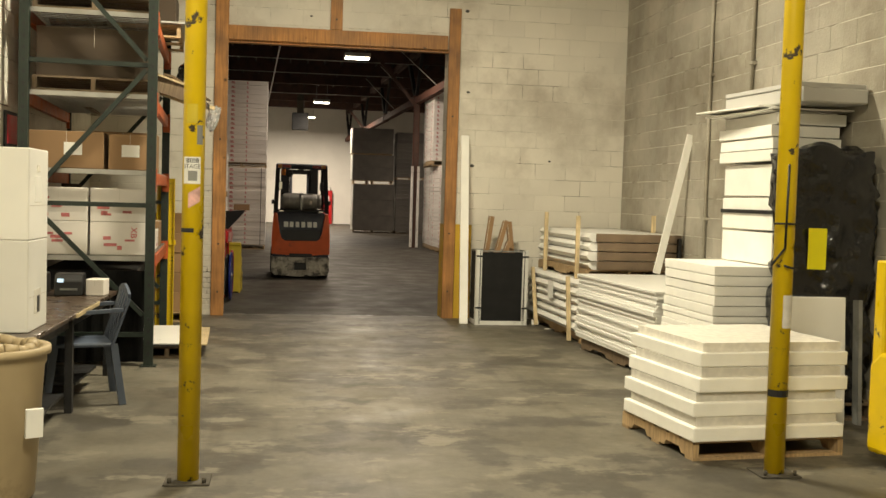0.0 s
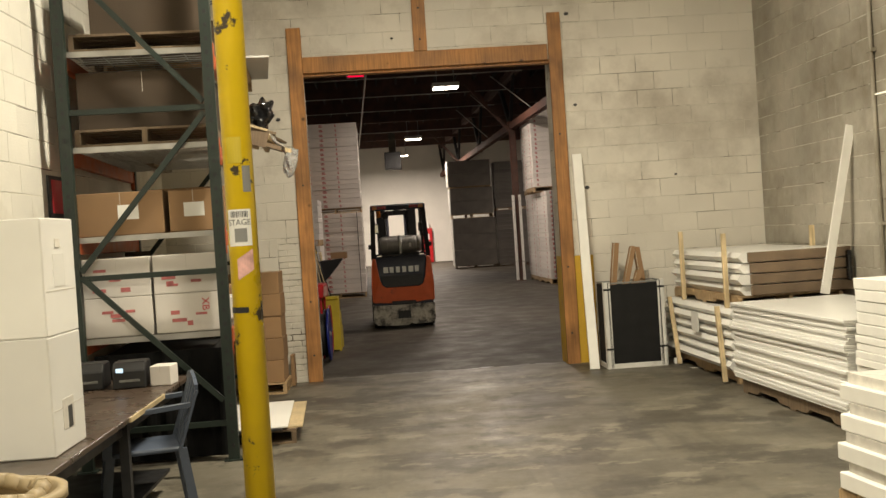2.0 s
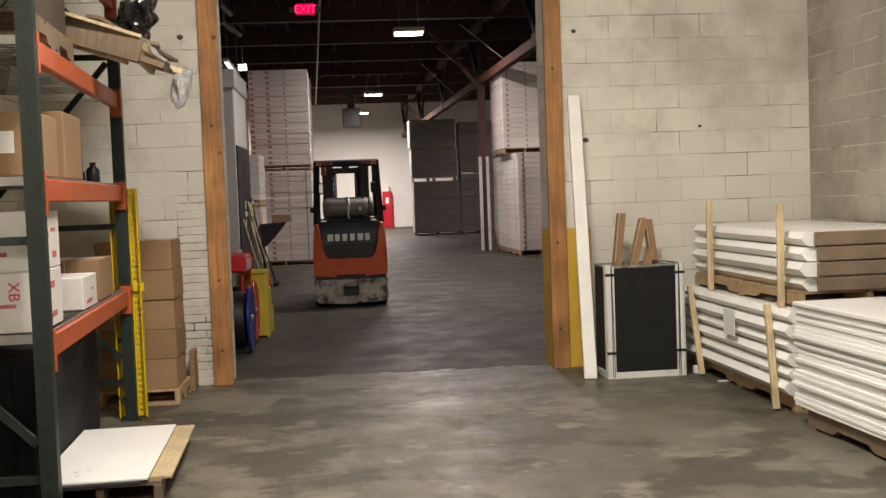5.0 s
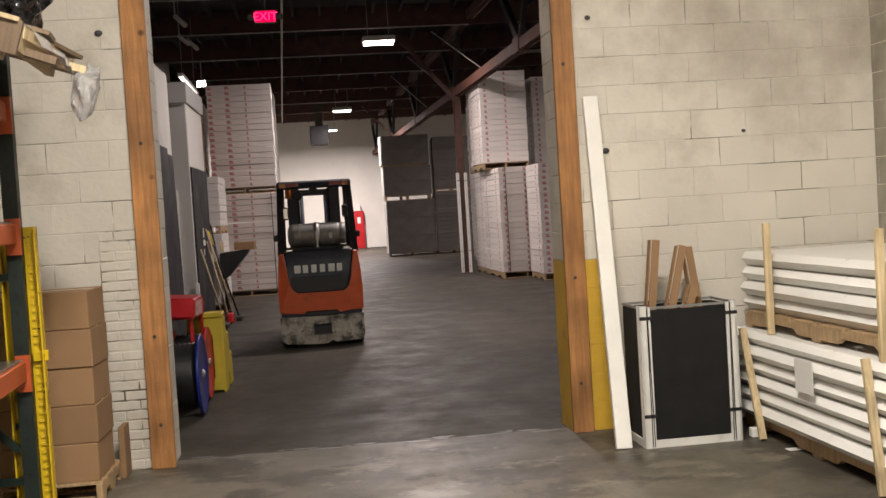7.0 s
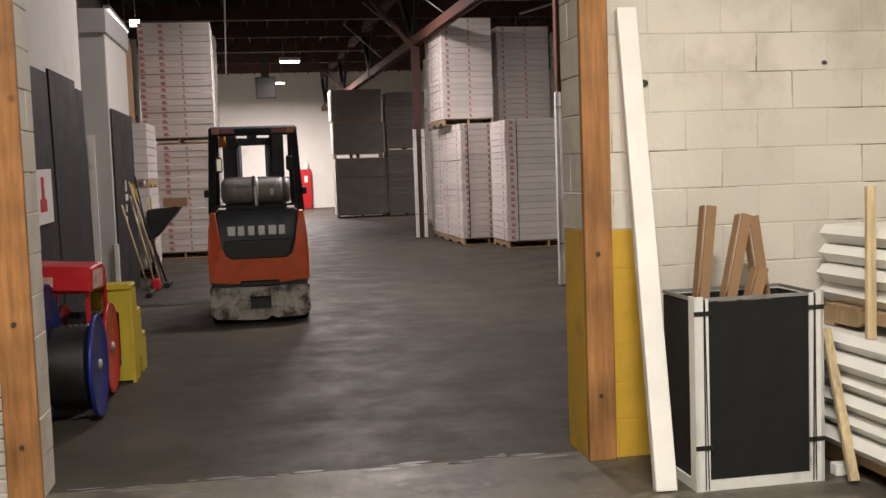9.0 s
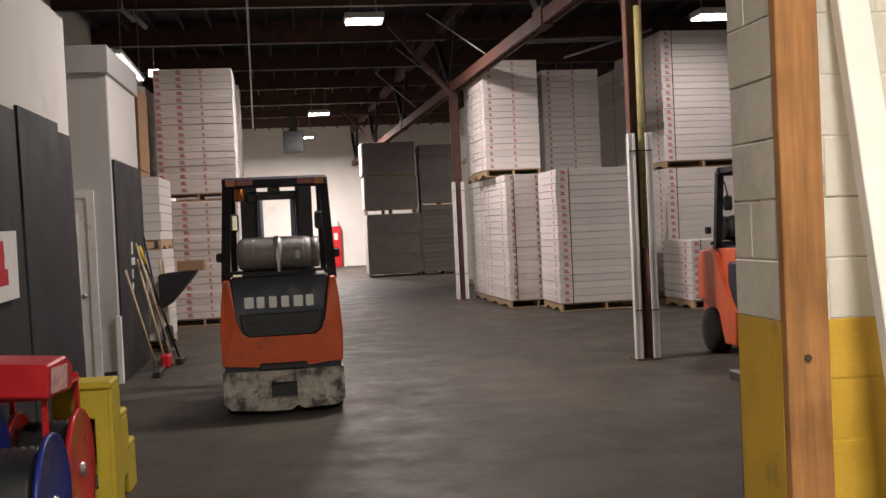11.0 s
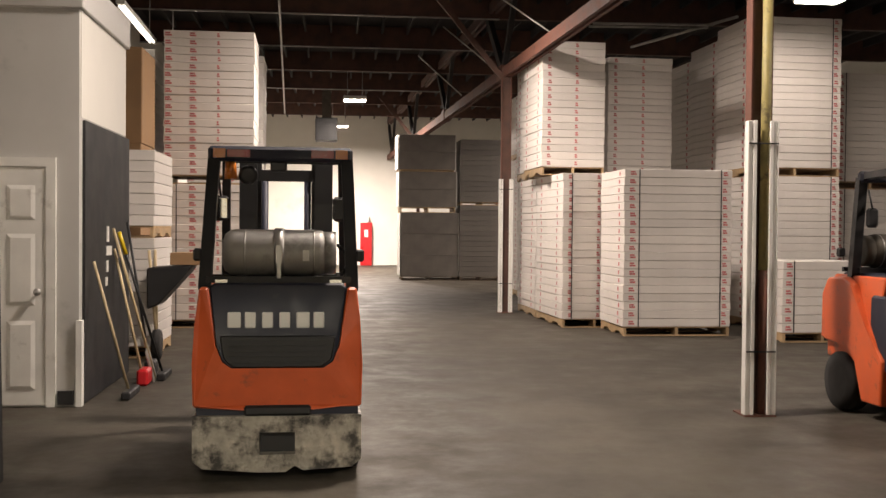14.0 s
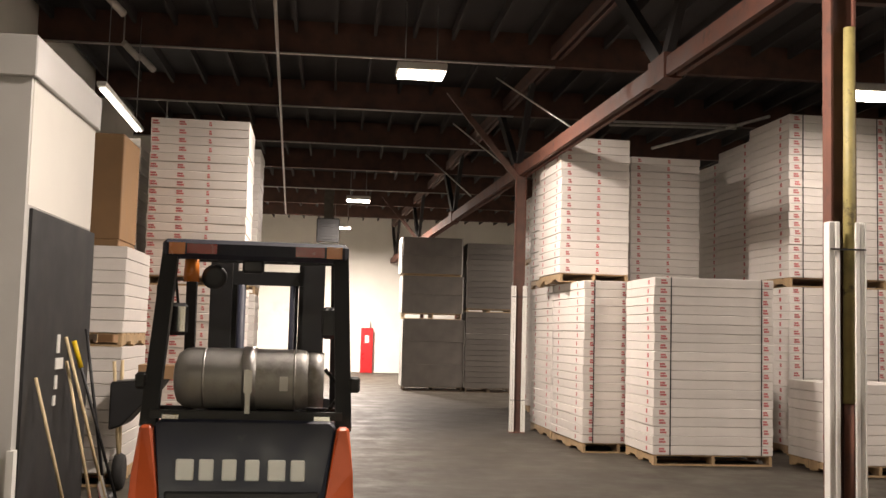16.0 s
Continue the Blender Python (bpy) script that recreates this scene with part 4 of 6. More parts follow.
    box(bm, -0.15, -0.015, -0.006, 0.15, 0.015, 0.006)
    part("steering_wheel", bm, BLACK, f, "", pose(-0.05, 1.5, 1.32, 35))
    bm = bmesh.new()
    box(bm, -0.46, 1.55, 0.3, 0.46, 1.8, 1.12)
    bev(bm, 0.03)
    part("cowl", bm, CHARCOAL, f)
    bm = bmesh.new()
    cw = 0.40 if big else 0.50
    box(bm, -cw, 0.5, 0.16, cw, 1.85, 0.48)
    box(bm, -0.48, 0.95, 0.48, 0.48, 1.3, 1.1)
    part("chassis", bm, CHARCOAL, f)
    for s in (-1, 1):
        bm = bmesh.new()
        box(bm, s * 0.30 - 0.07, 1.92, 0.08, s * 0.30 + 0.07, 2.02, 2.12)
        box(bm, s * 0.23 - 0.03, 1.98, 0.08, s * 0.23 + 0.03, 2.06, 2.10)
        part("mast_rail", bm, BLACK, f)
        bm = bmesh.new()
        rod(bm, (s * 0.17, 1.97, 0.2), (s * 0.17, 1.97, 1.95), 0.028, 10)
        part("lift_cylinder", bm, CHARCOAL, f)
        bm = bmesh.new()
        box(bm, s * 0.25 - 0.05, 2.14, 0.05, s * 0.25 + 0.05, 2.18, 0.62)
        box(bm, s * 0.25 - 0.05, 2.14, 0.04, s * 0.25 + 0.05, 3.2, 0.075)
        part("fork", bm, CHARCOAL, f)
    for z in (0.2, 0.75, 1.95):
        part("mast_crosspiece", B(-0.33, 1.95, z, 0.33, 2.0, z + 0.09), BLACK, f)
    for z in (0.15, 0.5, 1.15):
        part("carriage_bar", B(-0.48, 2.08, z, 0.48, 2.13, z + 0.06), BLACK, f)
    for k in range(5):
        x = -0.46 + 0.23 * k
        part("load_guard_bar", B(x - 0.012, 2.085, 0.56, x + 0.012, 2.12, 1.15), BLACK, f)
    for s in (-1, 1):
        wheel(f, s * (hw - (0.04 if big else 0.10)), 0.36, rear_r, 0.2 if big else 0.18)
        wheel(f, s * (hw - (0.03 if big else 0.09)), 1.80 if big else 1.62, front_r, 0.28 if big else 0.22)
    return f


forklift(pose(0.90, 19.2, -0.004, 0, 0, 1), "orange and charcoal forklift with a gas tank", 0.21, 0.26)
forklift(pose(6.30, 21.85, -0.004, 0, 0, 180), "orange and black forklift with large tyres", 0.26, 0.32, True)


# ---- along the office wall of the back hall ----
r = random.Random(5)
for k, (y0, y1, h) in enumerate(((13.75, 15.0, 2.48), (15.02, 16.26, 2.47), (16.29, 17.52, 2.52), (17.55, 18.78, 2.56), (18.8, 19.28, 2.5))):
    tagged(part("black_board", B(-0.018, y0, 0, 0.006, y1, h, bevel=0.003, m=pose(-0.775 + 0.004 * (k % 2), 0, 0, 0, -0.9 + 0.2 * (k % 2))), BLACKBOARD), "tall matt black board leaning on the office wall", "board", "black boards")
t = thing("wall_sign", pose(-0.755, 16.8, 1.46, 0, -1, 90), "white sign with a red emblem on the black boards", "sign")
part("plate", B(-0.37, -0.004, -0.22, 0.37, 0.004, 0.22), PAPER, t)
bm = bmesh.new()
lathe(bm, [(0.06, -0.001), (0.06, 0.001)], 14, 0, (0, -0.0052, 0.06), "Y")
box(bm, -0.12, -0.0065, -0.12, 0.12, -0.004, -0.02)
box(bm, -0.05, -0.0065, -0.02, 0.05, -0.004, 0.16)
part("emblem", bm, REDSIGN, t, "red emblem")

t = thing("cable_reel_cart", pose(-0.36, 15.55, -0.004, 0, 0, 0), "blue and red hose reels on a red cart", "reel cart")
for x, y, rr, mt in ((0.07, -0.42, 0.335, BLUE), (-0.27, -0.30, 0.44, BLUE), (0.04, 0.36, 0.33, RED)):
    reel = part("reel", mesh_of(bmesh.new(), mt), None, t, "steel hose reel", pose(x, y, rr + 0.02))
    for s in (-0.16, 0.16):
        bm = bmesh.new()
        lathe(bm, [(0.05, -0.008), (rr - 0.012, -0.008), (rr, -0.016), (rr + 0.006, 0), (rr, 0.016), (rr - 0.012, 0.008), (0.05, 0.008)], 30, 0, (s, 0, 0), "X")
        part("flange", bm, mt, reel)
    bm = bmesh.new()
    lathe(bm, [(rr * 0.35, -0.12)] + [(rr * (0.80 + 0.05 * (k % 2)), -0.12 + 0.02 * k) for k in range(13)] + [(rr * 0.35, 0.12)], 22, 0, (0, 0, 0), "X")
    part("hose", bm, BLACK, reel, "coiled black hose")
    bm = bmesh.new()
    lathe(bm, [(0.0, -0.19), (0.04, -0.18), (0.05, 0), (0.04, 0.18), (0, 0.19)], 12, 0, (0, 0, 0), "X")
    part("hub", bm, STEEL, reel)
for x in (-0.24, 0.12):
    for y in (-0.02, 0.74):
        bm = bmesh.new()
        bar(bm, (x, y, 0), (x, y, 0.84), 0.028, 0.028, up=(0, 1, 0))
        part("leg", bm, RED, t, "red steel leg")
bm = bmesh.new()
extrude(bm, [(-0.16, 0.0), (0.20, 0.0), (0.22, 0.13), (0.12, 0.19), (-0.14, 0.17)], -0.22, 0.22, 0, pose(-0.04, 0.06, 0.825, 0, 3, -8))
bev(bm, 0.012)
tray = part("tool_tray", bm, RED, t, "red steel tool tray on the frame")
part("label_sheet", B(0.222, -0.10, 0.02, 0.2245, 0.12, 0.15, m=pose(-0.04, 0.06, 0.825, 0, 3, -8)), PINKINK, tray, "faded pink label")
part("label_sheet", B(-0.19, -0.168, 0.03, -0.03, -0.164, 0.10, m=pose(-0.04, 0.06, 0.825, 0, 3, -8)), PINKINK, tray, "faded pink label")
part("top_plate", B(-0.26, -0.05, 0.80, 0.14, 0.76, 0.815), RED, t, "red steel plate")
bm = bmesh.new()
lathe(bm, [(0.03, -0.03), (0.07, -0.035), (0.085, 0), (0.07, 0.035), (0.03, 0.03)], 16, 0, (-0.22, -0.62, 0.083), "X")
part("caster", bm, RED, t, "red caster wheel")

t = thing("step_stool", pose(-0.22, 16.32, -0.004, 0, 0, 0), "yellow moulded plastic step stool", "step stool")
for y0, y1, z in ((0.0, 0.26, 0.77), (0.26, 0.50, 0.54), (0.50, 0.74, 0.31)):
    part("tread", B(-0.17, y0 - 0.005, z - 0.045, 0.17, y1 + 0.012, z, bevel=0.012), YPLAST, t)
    part("riser", B(-0.15, y1 - 0.03, max(0.02, z - 0.24), 0.15, y1 - 0.005, z - 0.046, bevel=0.006), YPLAST, t)
for s in (-1, 1):
    bm = bmesh.new()
    extrude(bm, [(0.0, 0), (0.26, 0), (0.31, 0.14), (0.42, 0.14), (0.47, 0), (0.74, 0), (0.73, 0.265), (0.505, 0.265), (0.495, 0.495), (0.265, 0.495), (0.255, 0.725), (0.01, 0.725)], s * 0.16 - 0.012, s * 0.16 + 0.012)
    part("side", bm, YPLAST, t)
bm = bmesh.new()
for q in ((-0.147, 0.0, 0.02, -0.07, 0.022, 0.72), (0.07, 0.0, 0.02, 0.147, 0.022, 0.72), (-0.07, 0.0, 0.56, 0.07, 0.022, 0.72), (-0.07, 0.0, 0.02, 0.07, 0.022, 0.14)):
    box(bm, *q)
part("back_panel", bm, YPLAST, t, "yellow back panel with a hand opening")

t = thing("work_table", pose(4.16, 14.74, -0.004), "grey painted steel work table", "table")
part("tabletop", B(-0.9, -0.4, 0.73, 0.9, 0.4, 0.78, bevel=0.006), GREYTOP, t)
for x in (-0.83, 0.83):
    for y in (-0.34, 0.34):
        part("leg", B(x - 0.03, y - 0.03, 0, x + 0.03, y + 0.03, 0.73), GREYTOP, t)
part("shelf", B(-0.82, -0.33, 0.2, 0.82, 0.33, 0.23), GREYTOP, t)


# tools leaning on the closet
def tool(name, label, foot, top, handle, head):
    t = thing(name, pose(*foot), label, "tool", "tools leaning on the closet")
    v = Vector(top) - Vector(foot)
    bm = bmesh.new()
    rod(bm, (0, 0, 0.02), v, 0.014, 8)
    part("handle", bm, handle, t)
    if name == "floor_squeegee":
        bm = bmesh.new()
        rod(bm, v * 0.86, v * 1.01, 0.021, 10)
        part("grip", bm, YELLOW, t, "yellow plastic grip")
    if head == "push":
        bm = bmesh.new()
        box(bm, -0.03, -0.25, 0.0, 0.05, 0.25, 0.07)
        bev(bm, 0.01)
        part("head", bm, BLACK, t)
    elif head == "shovel":
        bm = bmesh.new()
        d = v.normalized()
        bar(bm, (0, 0, 0.0), tuple(d * 0.36), 0.24, 0.012, up=(1, 0, 0.3))
        part("blade", bm, STEEL, t, "steel blade")
    elif head == "broom":
        bm = bmesh.new()
        box(bm, -0.05, -0.14, 0.0, 0.06, 0.14, 0.16)
        bev(bm, 0.02)
        part("head", bm, RED if handle is PALEWOOD else BLACK, t)


tool("push_broom", "push broom with a pale handle", (-0.62, 22.55, 0), (-0.90, 22.35, 1.25), PALEWOOD, "push")
tool("shovel", "steel shovel with a wooden handle", (-0.55, 23.55, 0), (-0.89, 23.15, 1.55), PALEWOOD, "shovel")
tool("broom", "broom with an orange head", (-0.62, 23.3, 0), (-0.90, 23.25, 1.35), PALEWOOD, "broom")
tool("floor_squeegee", "long squeegee with a yellow grip", (-0.50, 23.75, 0), (-0.89, 23.45, 1.5), BLACK, "push")
tool("rake", "rake with a dark handle", (-0.66, 23.95, 0), (-0.89, 23.85, 1.62), BLACK, "broom")
t = thing("wheelbarrow", pose(-0.70, 25.0, -0.004, 0, 0, 0), "black wheelbarrow tipped up beside the closet", "wheelbarrow")
bm = bmesh.new()
vs = [(-0.18, 1.10), (0.34, 1.13), (0.26, 1.02), (-0.06, 0.66), (-0.18, 0.62)]
frustum_poly(bm, vs, -0.05, 0.5)
bev(bm, 0.02)
part("tray", bm, BLACK, t)
bm = bmesh.new()
lathe(bm, [(0.05, -0.045), (0.17, -0.045), (0.19, 0), (0.17, 0.045), (0.05, 0.045)], 18, 0, (-0.1, 0.2, 0.19), "X")
part("wheel", bm, RUBBER, t)
for y in (0.0, 0.42):
    bm = bmesh.new()
    rod(bm, (-0.1, 0.2, 0.19), (-0.16, y, 1.3), 0.018, 8)
    part("handle", bm, PALEWOOD, t)
tagged(part("cardboard_scrap", B(-0.62, 24.97, 1.13, -0.26, 25.35, 1.27, bevel=0.004, m=pose(0, 0, 0)), KRAFT), "folded brown cardboard lying on the wheelbarrow", "cardboard")


# ---- front hall: columns ----
def yellow_column(x, y, label):
    t = thing("yellow_column", pose(x, y, 0), label, "column", "yellow columns")
    bm = bmesh.new()
    lathe(bm, [(0.057, 0.012), (0.057, CEIL_A - 0.012)], 28)
    part("pipe", bm, YELLOW, t)
    part("base_plate", B(-0.12, -0.11, 0, 0.12, 0.11, 0.012, bevel=0.003), GRIMY, t, "grimy steel base plate")
    part("cap_plate", B(-0.1, -0.1, CEIL_A - 0.012, 0.1, 0.1, CEIL_A), YELLOW, t)
    for sx in (-0.09, 0.09):
        bm = bmesh.new()
        rod(bm, (sx, -0.08, 0.012), (sx, -0.08, 0.04), 0.011, 6)
        part("anchor_bolt", bm, GRIMY, t)
    return t


def curved_label(bm, z0, z1, a0, a1, r=0.0585, tilt=0.0):
    n = 6
    rows = []
    for z in (z0, z1):
        rows.append([bm.verts.new((r * math.sin(a), -r * math.cos(a), z + tilt * (a - a0))) for a in [a0 + (a1 - a0) * k / n for k in range(n + 1)]])
    for k in range(n):
        bm.faces.new((rows[0][k], rows[0][k + 1], rows[1][k + 1], rows[1][k]))


col = yellow_column(0.178, 5.53, "yellow steel column with worn stickers")
for z0, z1, a0, a1, tilt, mt, lb in ((1.585, 1.725, -0.9, 0.75, 0.0, PAPER, "white printed sticker"), (1.455, 1.535, -0.35, 0.75, 0.035, PINKINK, "torn tilted sticker"), (1.79, 1.89, 0.35, 0.95, 0, GREYTOP, "grey tape patch"), (1.90, 2.0, -0.6, 0.4, 0, YPLAST, "rubbed patch")):
    bm = bmesh.new()
    curved_label(bm, z0, z1, a0, a1, tilt=tilt)
    part("sticker", bm, mt, col, lb)
rb = random.Random(3)
a0 = -0.62
while a0 < 0.55:
    bw = rb.choice((0.02, 0.035, 0.06))
    bm = bmesh.new()
    curved_label(bm, 1.694, 1.718, a0, a0 + bw, r=0.0592)
    part("print_bar", bm, BLACKINK, col)
    a0 += bw + rb.choice((0.03, 0.05))
cu = bpy.data.curves.new("stage_text", "FONT")
cu.body, cu.size, cu.align_x = "STAGE", 0.031, "CENTER"
tmp = new("stage_text", cu)
me = bpy.data.meshes.new_from_object(tmp.evaluated_get(bpy.context.evaluated_depsgraph_get()))
bpy.data.objects.remove(tmp)
for v in me.vertices:
    a = v.co.x / 0.0592 - 0.06
    v.co = (0.0592 * math.sin(a), -0.0592 * math.cos(a), 1.665 + v.co.y)
me.materials.clear()
me.materials.append(BLACKINK)
part("letters", me, None, col, "black printed word")
bm = bmesh.new()
curved_label(bm, 1.60, 1.652, -0.40, 0.42, r=0.0592)
part("print_patch", bm, GREYTOP, col, "grey printed square")
bm = bmesh.new()
curved_label(bm, 1.33, 1.352, -1.6, 0.2, r=0.0592)
part("strap", bm, BLACK, col, "dark strap round the column")
col = yellow_column(3.51, 5.56, "yellow steel column with a hanging hook")
bm = bmesh.new()
for a, b in (((-0.02, -0.065, 1.80), (-0.03, -0.075, 1.32)), ((-0.03, -0.075, 1.32), (-0.11, -0.075, 1.22)), ((-0.03, -0.075, 1.22), (0.05, -0.07, 1.20)), ((-0.1, -0.07, 1.46), (0.06, -0.07, 1.46))):
    rod(bm, a, b, 0.007, 6)
part("hook", bm, BLACK, col, "bent black wire hook")
bm = bmesh.new()
curved_label(bm, 0.86, 1.05, -0.3, 0.9, r=0.0600)
part("sticker", bm, SHEET_EDGE, col, "torn paper label")
bm = bmesh.new()
curved_label(bm, 0.46, 0.50, -1.6, 1.6, r=0.0600)
part("strap", bm, BLACK, col, "dark strap round the column")


# ---- pallet rack ----
RACK = pose(-0.515, 9.28, 0, 0, 0, 4.0)          # local x: 0 front to -1.05 back, local y: 0 near to 2.7 far
rack = thing("pallet_rack", RACK, "dark green pallet rack with orange beams", "rack")
CROSS_WIRE = mesh_of(B(-1.04, -0.003, 0.001, 0.01, 0.003, 0.007), STEEL)
LONG_WIRE = mesh_of(B(-0.003, 0.05, 0.007, 0.003, 2.65, 0.013), STEEL)
LEVELS = (0.95, 1.70, 2.36, 3.06, 3.95)
for y in (0.0, 2.7):
    for x in (0.0, -1.05):
        bm = bmesh.new()
        prof = [(-0.04, -0.037), (0.04, -0.037), (0.04, 0.037), (0.035, 0.037), (0.035, -0.032), (-0.035, -0.032), (-0.035, 0.037), (-0.04, 0.037)]
        lo, hi = ([bm.verts.new((x + u, y + v, z)) for u, v in prof] for z in (0.012, 4.6))
        for k in range(8):
            bm.faces.new((lo[k], lo[(k + 1) % 8], hi[(k + 1) % 8], hi[k]))
        bm.faces.new(lo[::-1])
        bm.faces.new(hi)
        up = part("upright", bm, GREEN, rack)
        part("foot_plate", B(x - 0.07, y - 0.06, 0, x + 0.07, y + 0.06, 0.012), GREEN, up)
        bm = bmesh.new()
        for k in range(44):
            box(bm, x - 0.012, y - 0.0385, 0.1 + 0.1 * k, x + 0.012, y - 0.037, 0.13 + 0.1 * k)
        tagged(part("slot_row", bm, BLACK, up), kind="stuff")
    for z0, z1 in ((0.28, 0.28), (1.41, 1.41), (2.62, 2.62), (4.0, 4.0)):
        bm = bmesh.new()
        bar(bm, (-0.035, y, z0), (-1.015, y, z1), 0.035, 0.04)
        part("cross_brace", bm, GREEN, rack)
    for a, b in (((-1.0, 1.42), (-0.05, 0.45)), ((-1.0, 1.46), (-0.05, 2.58)), ((-0.05, 2.66), (-1.0, 3.7))):
        bm = bmesh.new()
        bar(bm, (a[0], y - 0.01, a[1]), (b[0], y - 0.01, b[1]), 0.03, 0.04)
        part("diagonal_brace", bm, GREEN, rack)
for z in LEVELS:
    for x in (0.0, -1.05):
        bm = bmesh.new()
        box(bm, x - 0.025, 0.04, z - 0.11, x + 0.025, 2.66, z)
        bev(bm, 0.006)
        bmn = part("beam", bm, RACKORANGE, rack, "scuffed orange beam")
        for y in (0.045, 2.655):
            part("beam_connector", B(x - 0.03, y - 0.02, z - 0.17, x + 0.045 if x == 0 else x + 0.03, y + 0.02, z + 0.03), RACKORANGE, bmn)
    deck = part("wire_deck", B(-1.04, 0.045, z - 0.03, 0.0, 0.06, z + 0.012), STEEL, rack, "galvanised wire deck")
    for k in range(28):
        part("cross_wire", CROSS_WIRE, None, deck, "", pose(0, 0.06 + 0.095 * k, z))
    for k in range(6):
        part("long_wire", LONG_WIRE, None, deck, "", pose(-1.0 + 0.2 * k, 0, z))
guard = part("post_guard", B(-0.078, 2.765, 0.012, 0.10, 2.775, 1.68), YELLOW, rack, "yellow steel post guard")
part("guard_edge", B(0.10, 2.70, 0.012, 0.108, 2.775, 1.68), YELLOW, guard)
part("guard_edge", B(-0.086, 2.70, 0.012, -0.078, 2.775, 1.68), YELLOW, guard)
rib = mesh_of(B(0.05, 2.757, 0, 0.098, 2.765, 0.014), YELLOW)
for k in range(37):
    part("rib", rib, None, guard, "", pose(0, 0, 0.06 + 0.044 * k))
part("clamp", B(0.045, 2.735, 0.93, 0.125, 2.764, 0.99, bevel=0.004), YELLOW, guard)


def rk(x, y, z, rz=0.0):
    return RACK @ pose(x, y, z, 0, 0, rz)


def printed_box(m, w, d, h, label, body=None, ink=None, seed=0, group=""):
    """A carton with flaps, tape and red print bars; front faces -y."""
    t = thing("carton", m, label, "carton", group)
    bm = bmesh.new()
    box(bm, -w / 2, -d / 2, 0, w / 2, d / 2, h)
    bev(bm, 0.005)
    part("body", bm, body or CARTON, t)
    bm = bmesh.new()
    box(bm, -w / 2 + 0.01, -0.03, h, w / 2 - 0.01, 0.03, h + 0.0012)
    box(bm, -0.0015, -d / 2 - 0.001, h * 0.62, 0.0015, -d / 2, h)
    part("tape", bm, SHEET_EDGE, t)
    if ink:
        r = random.Random(seed)
        for k in range(4):
            x0 = r.uniform(-0.42, 0.2) * w
            z0 = r.uniform(0.12, 0.75) * h
            part("print_bar", B(x0, -d / 2 - 0.0015, z0, x0 + r.uniform(0.08, 0.22) * w, -d / 2, z0 + r.uniform(0.05, 0.14) * h), ink, t)
        for k in range(3):
            y0 = r.uniform(-0.4, 0.2) * d
            z0 = r.uniform(0.12, 0.75) * h
            part("print_bar", B(w / 2, y0, z0, w / 2 + 0.0015, y0 + r.uniform(0.1, 0.25) * d, z0 + r.uniform(0.05, 0.14) * h), ink, t)
    return t


G = "cartons on the rack"
for k, x in enumerate((-0.78, -0.27)):
    for j in range(2):
        box_kj = printed_box(rk(x, 0.36, 0.965 + 0.293 * j), 0.49, 0.5, 0.29, "white carton with red print on the rack", None, REDINK, 3 * k + j, G)
        printed = box_kj if (k, j) == (1, 0) else None if k == 0 else printed
cu = bpy.data.curves.new("carton_text", "FONT")
cu.body, cu.size, cu.align_x, cu.extrude = "XB", 0.075, "CENTER", 0.0006
tmp = new("carton_text", cu)
me = bpy.data.meshes.new_from_object(tmp.evaluated_get(bpy.context.evaluated_depsgraph_get()))
bpy.data.objects.remove(tmp)
me.materials.clear()
me.materials.append(REDSIGN)
part("letters", me, None, printed, "red printed letters", pose(0.10, -0.2515, 0.20, 90, 0, 0) @ pose(0, 0, 0, 0, 0, -90))
for k, (x, y, w, d, h) in enumerate(((-0.72, 0.4, 0.62, 0.55, 0.32), (-0.19, 0.38, 0.36, 0.5, 0.31), (-0.3, 1.0, 0.6, 0.5, 0.36))):
    t = printed_box(rk(x, y, 1.715), w, d, h, "brown cardboard carton with a white label", KRAFT, None, k, G)
    part("label_sheet", B(-0.02 - 0.05 * k, -d / 2 - 0.002, h * 0.36, 0.13 - 0.05 * k, -d / 2, h * 0.7), PAPER, t, "white label")
printed_box(rk(-0.17, 1.35, 0.965), 0.32, 0.45, 0.19, "small white carton with red print", None, REDINK, 21, G)
printed_box(rk(-0.22, 1.95, 0.965), 0.42, 0.5, 0.26, "open brown cardboard carton", KRAFT, None, 22, G)
printed_box(rk(-0.6, 1.5, 0.965), 0.34, 0.8, 0.28, "cardboard carton deep on the rack, darkened for shade", KRAFT_SHADE, None, 24, G)
printed_box(rk(-0.5, 1.9, 1.715), 0.5, 0.5, 0.24, "plain brown cardboard carton on the rack", KRAFT, None, 25, G)
for x, y, c, h in ((-0.1, 1.55, YELLOW, 0.24), (-0.13, 1.75, BLUE, 0.3), (-0.1, 2.2, BLACK, 0.14), (-0.22, 2.35, BLACK, 0.12)):
    t = thing("bottle", rk(x, y, 1.715), "small plastic bottle standing on the rack", "bottle", "bottles on the rack")
    bm = bmesh.new()
    lathe(bm, [(0.04, 0), (0.045, 0.01), (0.045, h * 0.65), (0.018, h * 0.82), (0.018, h * 0.9)], 12)
    part("body", bm, c, t)
    bm = bmesh.new()
    lathe(bm, [(0.022, h * 0.9), (0.022, h), (0, h)], 10)
    part("cap", bm, BLACK, t)
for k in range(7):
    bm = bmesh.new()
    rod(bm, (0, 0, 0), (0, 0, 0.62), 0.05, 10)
    ob = part("cardboard_tube", bm, KRAFT_SHADE)
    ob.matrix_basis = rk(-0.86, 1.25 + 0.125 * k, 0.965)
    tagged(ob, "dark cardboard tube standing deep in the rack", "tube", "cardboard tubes")
